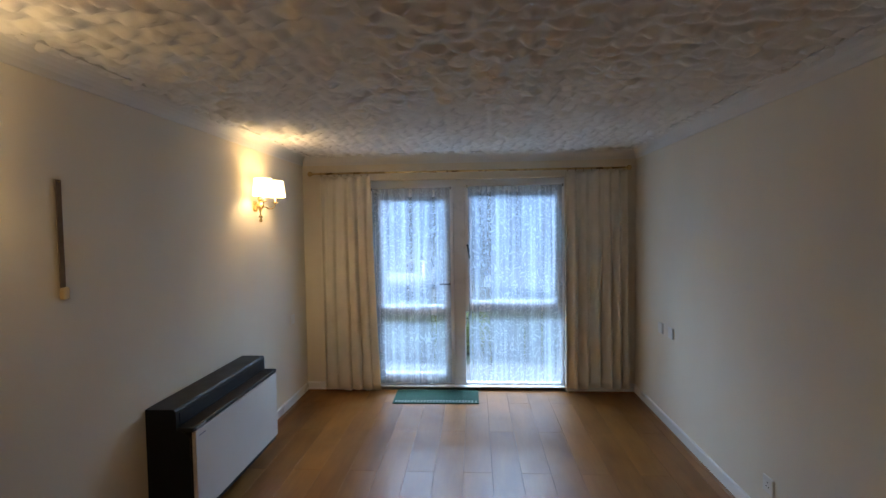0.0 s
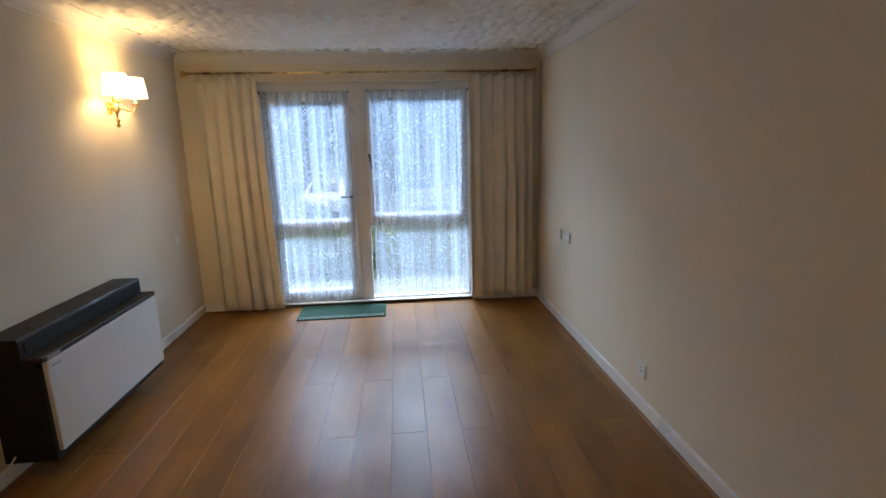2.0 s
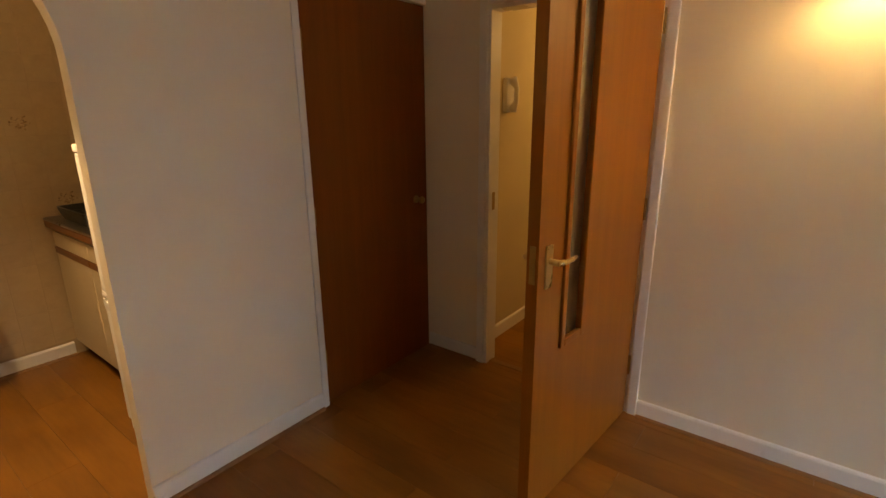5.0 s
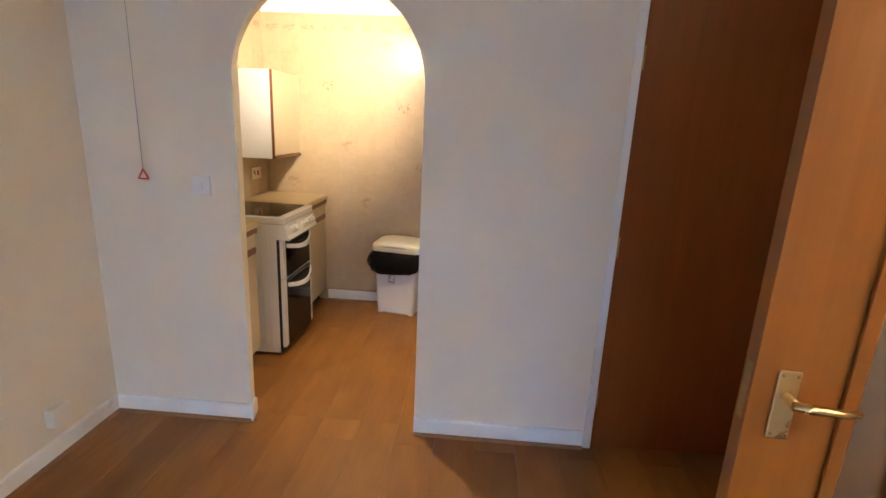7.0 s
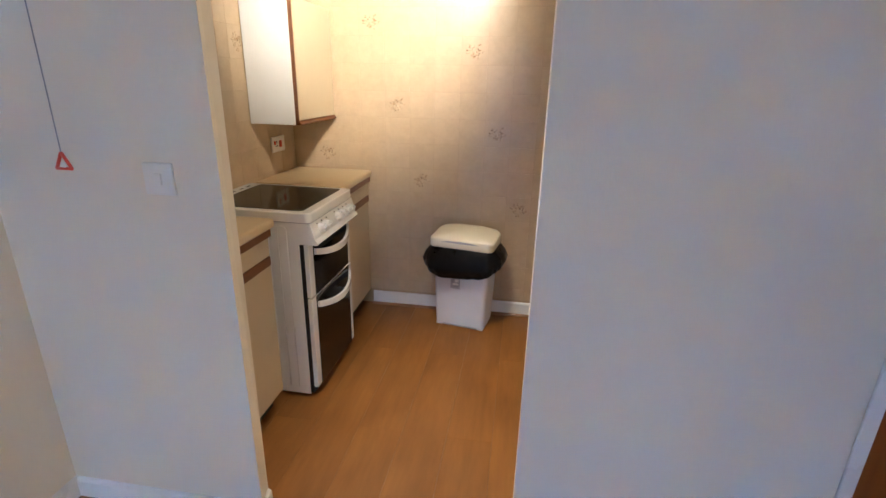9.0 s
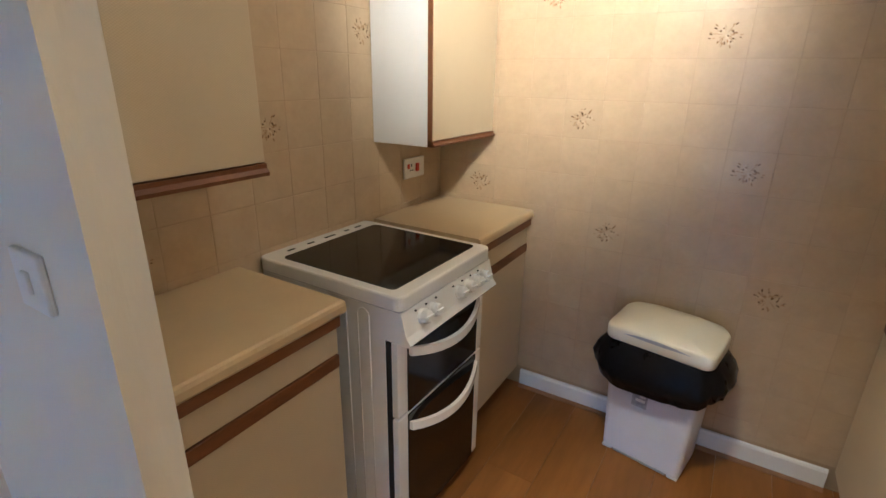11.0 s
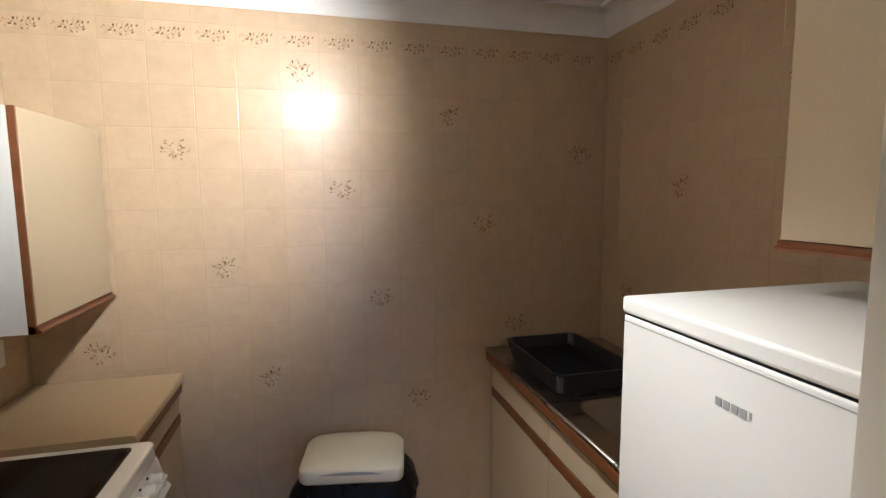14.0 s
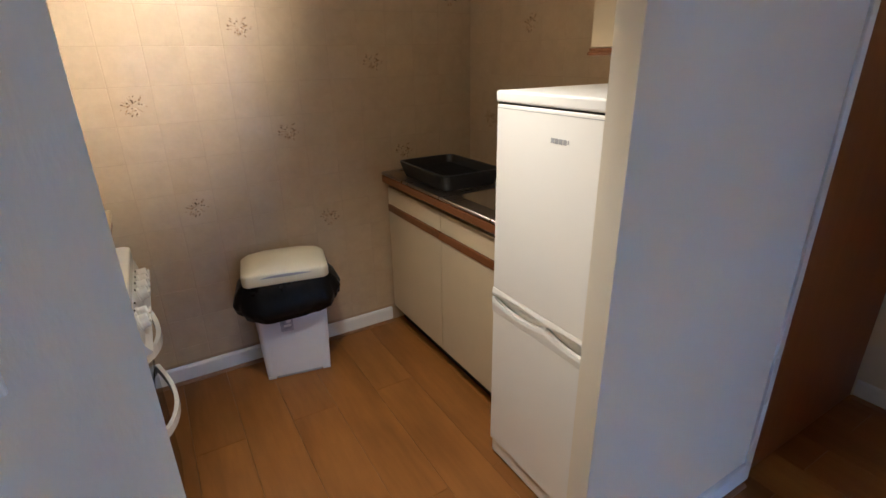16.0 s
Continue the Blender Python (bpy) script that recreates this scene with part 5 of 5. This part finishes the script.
# ---- outdoors ----
bm = bmesh.new()
prof = [(5.84, -0.12), (8.2, -0.14), (9.2, -0.25), (15.0, -1.26), (60.0, -1.36), (400.0, -1.36)]
rows = [[bm.verts.new((x, y, z)) for x in (-400, -40, -12, 0, 4, 16, 44, 400)] for y, z in prof]
for a, b in zip(rows, rows[1:]):
    for i in range(7):
        bm.faces.new((a[i], a[i + 1], b[i + 1], b[i]))
structure(part("ground", bm, M["ground"]), "dim lawn sloping to a car park", "ground")
structure(part("patio", boxed(-1.5, 5.0, 5.835, 6.75, -0.2, -0.06, bevel=0.01), M["paving"]), "pale concrete patio slab", "pavement")
structure(part("outer_wall", boxed(-4.0, 8.0, 5.832, 5.90, 2.6, 5.0), M["plain"]), "house wall above the door", "wall")


def leaf_cloud(n, place, size, seed, rnd_flat=0.5):
    rnd = random.Random(seed)
    verts, faces = [], []
    for _ in range(n):
        p = Vector(place(rnd))
        e = Euler((rnd.uniform(-1.2, 1.2), rnd.uniform(-1.2, 1.2), rnd.uniform(0, 6.28)))
        s = size * rnd.uniform(0.6, 1.4)
        k = len(verts)
        for q in ((-s, 0, 0), (0, -0.45 * s, 0.1 * s), (s, 0, 0), (0, 0.45 * s, 0.1 * s)):
            v = Vector(q)
            v.rotate(e)
            verts.append(p + v)
        faces.append((k, k + 1, k + 2, k + 3))
    me = bpy.data.meshes.new("leaves")
    me.from_pydata(verts, [], faces)
    return me


def shrub(x, y, z, rx, rz, seed, label):
    s = thing("shrub", (x, y, z), label, "shrub", "shrubs by the patio")
    def place(r):
        a, b = r.uniform(0, 6.28), r.uniform(0.0, 1.0)
        rad = rx * (0.5 + 0.5 * r.random() ** 0.5) * (1 + 0.25 * math.sin(3 * a + seed))
        return (rad * math.cos(a) * math.sqrt(1 - b * b * 0.9), rad * 0.6 * math.sin(a), rz * b * (1 + 0.2 * math.sin(5 * a)))
    me = leaf_cloud(1400, place, 0.035, seed)
    me.materials.append(M["leaf"])
    o = new("foliage", me)
    o.parent = s
    part("stems", tube(bmesh.new(), [(0, 0, -0.03), (0.03, 0.0, rz * 0.4), (0.1, 0.05, rz * 0.8)], [0.02, 0.012, 0.004], 6), M["bark"], s)


shrub(0.9, 7.7, -0.2, 0.8, 0.62, 1, "low yellow-green shrub beyond the patio")
shrub(2.0, 7.9, -0.25, 0.7, 0.55, 2, "low yellow-green shrub beyond the patio")
shrub(3.4, 7.8, -0.25, 0.9, 0.5, 3, "low leafy shrub beyond the patio")
shrub(0.1, 7.5, -0.2, 0.8, 0.55, 4, "low leafy shrub beyond the patio")
shrub(1.5, 7.4, -0.2, 0.75, 0.72, 5, "low yellow-green shrub beyond the patio")
shrub(2.7, 7.5, -0.2, 0.8, 0.6, 6, "low leafy shrub beyond the patio")


def tree(x, y, z, h, r, seed):
    rnd = random.Random(seed)
    t = thing("tree", (x, y, z), "dark leafy tree behind the car park", "tree", "trees behind the car park")
    bm = tube(bmesh.new(), [(0, 0, -0.1), (0.1, 0, h * 0.25), (0.0, 0.15, h * 0.55), (0.1, 0.1, h * 0.9)], [0.28, 0.22, 0.14, 0.04], 8)
    for k in range(6):
        a = rnd.uniform(0, 6.28)
        z0 = h * rnd.uniform(0.3, 0.6)
        tube(bm, [(0.05, 0, z0), (0.4 * r * math.cos(a), 0.4 * r * math.sin(a), z0 + 0.12 * h), (0.8 * r * math.cos(a), 0.8 * r * math.sin(a), z0 + 0.25 * h)], [0.10, 0.06, 0.02], 6)
    part("trunk", bm, M["bark"], t, "", True)
    blobs = [(rnd.uniform(-0.8, 0.8) * r, rnd.uniform(-0.8, 0.8) * r, h * rnd.uniform(0.22, 0.95), r * rnd.uniform(0.35, 0.6)) for _ in range(16)]
    def place(q):
        bx, by, bz, br = blobs[q.randrange(16)]
        d = Vector((q.gauss(0, 1), q.gauss(0, 1), q.gauss(0, 0.8))).normalized() * br * q.random() ** 0.4
        return (bx + d.x, by + d.y, bz + d.z)
    me = leaf_cloud(5200, place, 0.30, seed + 50)
    me.materials.append(M["treeleaf"])
    o = new("crown", me)
    o.parent = t


for k, (x, y, h, r) in enumerate(((-9, 36, 11, 4.2), (-2.5, 38, 12, 4.5), (4, 35, 10.5, 4.0), (10.5, 37, 12, 4.6), (17, 38, 11, 4.2), (-16, 40, 12, 4.6), (0.5, 42, 13, 5.0), (7, 43, 13, 5.0), (-6, 44, 14, 5.2), (13, 44, 14, 5.2), (1.5, 33, 8, 3.4), (7.5, 32, 8, 3.4), (-5.5, 33, 8, 3.4))):
    tree(x, y, -1.33, h, r, 70 + k)


def car(x, y, z, rz, label):
    c = thing("parked_car", (x, y, z), label, "car", "parked cars", rz)
    side = [(-2.05, 0.32), (2.02, 0.30), (2.08, 0.55), (1.95, 0.78), (1.05, 0.93), (0.45, 1.36), (-0.95, 1.42), (-1.75, 1.05), (-2.08, 0.95)]
    rings = []
    for yy, k in ((-0.86, 0.96), (-0.82, 1.0), (-0.5, 1.01), (0.5, 1.01), (0.82, 1.0), (0.86, 0.96)):
        rings.append([(px, yy * (1.0 if pz < 0.98 else 0.82), 0.3 + (pz - 0.3) * k) for px, pz in side])
    part("body", ring_loft(bmesh.new(), rings), M["carwhite"], c, "white car body")
    bm = prism(bmesh.new(), [(-1.55, 1.03), (0.82, 1.0), (0.42, 1.31), (-0.92, 1.35)], "y", -0.79, 0.79)
    part("side_windows", bm, M["carglass"], c, "dark side glass")
    bm = ring_loft(bmesh.new(), [[(0.98, -0.66, 0.965), (0.50, -0.58, 1.335), (0.52, -0.58, 1.345), (1.02, -0.66, 0.975)], [(0.98, 0.66, 0.965), (0.50, 0.58, 1.335), (0.52, 0.58, 1.345), (1.02, 0.66, 0.975)]])
    part("windscreen", bm, M["carglass"], c, "dark windscreen")
    for yy in (-0.6, 0.6):
        part("headlight", boxed(1.96, 2.06, yy - 0.17, yy + 0.17, 0.62, 0.74, bevel=0.02), M["rim"], c, "headlight")
    part("grille", boxed(2.03, 2.085, -0.4, 0.4, 0.40, 0.55, bevel=0.01), M["tyre"], c)
    for px in (-1.3, 1.3):
        for yy in (-0.8, 0.8):
            w = part("wheel", tube(bmesh.new(), [(px, yy - 0.09, 0.31), (px, yy + 0.09, 0.31)], 0.31, 18), M["tyre"], c)
            part("rim", tube(bmesh.new(), [(px, yy - 0.095, 0.31), (px, yy + 0.095, 0.31)], 0.19, 14), M["rim"], w)


car(-1.15, 22.6, -1.29, -95.0, "white hatchback parked nose towards the house")
car(4.3, 22.0, -1.29, 160.0, "white car parked side-on beyond the shrubs")
car(9.0, 25.0, -1.30, -80.0, "pale car parked under the trees")

# ---- tiles, motifs and planks ----
PITCH, GAP = 0.149, 0.0013
_tiles = {}


def tile_mesh(w, h):
    key = (round(w, 4), round(h, 4))
    if key not in _tiles:
        d = 0.0012
        bm = bmesh.new()
        a, b = key[0] / 2, key[1] / 2
        rings = []
        for c, y in ((0.0, 0.0), (0.0, 0.0005), (0.0007, 0.0009), (0.0022, d)):
            rings.append([(-a + c, y, -b + c), (a - c, y, -b + c), (a - c, y, b - c), (-a + c, y, b - c)])
        ring_loft(bm, rings)
        me = bpy.data.meshes.new("tile")
        bm.to_mesh(me)
        bm.free()
        me.materials.append(M["tile"])
        _tiles[key] = me
    return _tiles[key]


def petal(bm, x, z, r, a, n=7, squash=0.5, y=0.0018, mat_index=0):
    vs = []
    for i in range(n):
        t = 2 * math.pi * i / n
        px, pz = r * math.cos(t), r * squash * math.sin(t)
        vs.append(bm.verts.new((x + px * math.cos(a) - pz * math.sin(a), y, z + px * math.sin(a) + pz * math.cos(a))))
    f = bm.faces.new(list(reversed(vs)))
    f.material_index = mat_index


def spray(seed, w, h, blooms, leaves):
    """A spray of little blooms, leaves and stems in the tile's plane."""
    rnd = random.Random(seed)
    bm = bmesh.new()
    for _ in range(leaves):
        a = rnd.uniform(0, 6.28)
        d = rnd.uniform(0.2, 1.0) ** 0.7
        petal(bm, d * w * math.cos(a), d * h * math.sin(a), rnd.uniform(0.0035, 0.0075), a + rnd.uniform(-0.5, 0.5), 6, 0.36, 0.00165, rnd.choice((0, 0, 1)))
    for _ in range(leaves // 2):
        a = rnd.uniform(0, 6.28)
        petal(bm, 0.5 * w * math.cos(a), 0.5 * h * math.sin(a), rnd.uniform(0.010, 0.020), a, 6, 0.06, 0.00172, 0)
    for _ in range(blooms):
        cx, cz = rnd.uniform(-0.75, 0.75) * w, rnd.uniform(-0.7, 0.7) * h
        for k in range(5):
            a = 2 * math.pi * k / 5 + rnd.random()
            petal(bm, cx + 0.006 * math.cos(a), cz + 0.006 * math.sin(a), 0.0062, a, 7, 0.62, 0.00132 + 0.00004 * k, 2)
        petal(bm, cx, cz, 0.0032, 0, 6, 1.0, 0.00215, 1)
    me = bpy.data.meshes.new("flower_motif")
    bm.to_mesh(me)
    bm.free()
    for k in ("motif", "motifdark", "motifpale"):
        me.materials.append(M[k])
    return me


SPRAYS = [spray(s, 0.050, 0.042, 6, 22) for s in (1, 2, 3)]
BORDER = spray(9, 0.066, 0.024, 7, 20)


def cells(a0, a1, line):
    out, x = [], line - PITCH * math.ceil((line - a0) / PITCH)
    while x < a1 - 1e-6:
        lo, hi = max(x, a0), min(x + PITCH, a1)
        if hi - lo > 0.012:
            out.append((lo, hi, x + PITCH / 2))
        x += PITCH
    return out


def tile_wall(wall, origin, rz, u0, u1, uline, motifs, tilt=0.12):
    """Tiles on a wall face: u runs along the wall, z up; rz turns the tile's front from +y."""
    m = Matrix.Translation(origin) @ Matrix.Rotation(radians(rz), 4, "Z")
    rows = cells(0.10, 2.114, 1.816) + [(2.114, 2.188, -1), (2.188, KH - 0.085, -2)]
    for lo, hi, uc in cells(u0, u1, uline):
        for z0, z1, zc in rows:
            ob = new("tile", tile_mesh(hi - lo - GAP, z1 - z0 - GAP))
            wob = Euler((radians(random.uniform(-tilt, tilt)), 0, radians(random.uniform(-tilt, tilt)))).to_matrix().to_4x4()
            ob.matrix_world = m @ Matrix.Translation(((lo + hi) / 2, 0, (z0 + z1) / 2)) @ wob
            ob.parent = wall
            me = None
            if zc == -1 and hi - lo > 0.12:
                me = BORDER
            for mu, mz in motifs:
                if zc > 0 and abs(mu - uc) < PITCH / 2 and abs(mz - zc) < PITCH / 2 and hi - lo > 0.12:
                    me = SPRAYS[(int(abs(mu) * 50) + int(mz * 31)) % 3]
            if me:
                fm = new("flower_motif", me)
                fm.parent = ob
                fm["label"] = "brown floral spray"


random.seed(4)
tile_wall(wall_k_south, (0, KY, 0), 0, KX0 + 0.001, KX1 - 0.001, 2.146,
          [(2.668, 1.74), (2.53, 1.294), (2.085, 1.585), (2.235, 2.03), (2.385, 0.845), (1.94, 1.14), (1.635, 1.89), (2.96, 1.0), (1.475, 1.44), (1.79, 0.695), (1.33, 0.99), (1.02, 1.74)], 0.4)
# on the east wall u runs towards -y
tile_wall(wall_k_east, (KX1, 0, 0), 90, KY + 0.001, -T - 0.001, -1.071 + PITCH / 2, [(-1.071, 2.03), (-0.773, 1.30), (-1.22, 1.585), (-0.326, 1.04)])
tile_wall(wall_k_west, (KX0, 0, 0), -90, T + 0.001, -KY - 0.001, 1.27 + PITCH / 2, [(1.27, 1.60), (0.82, 1.9), (1.57, 1.15)])
lay_all()
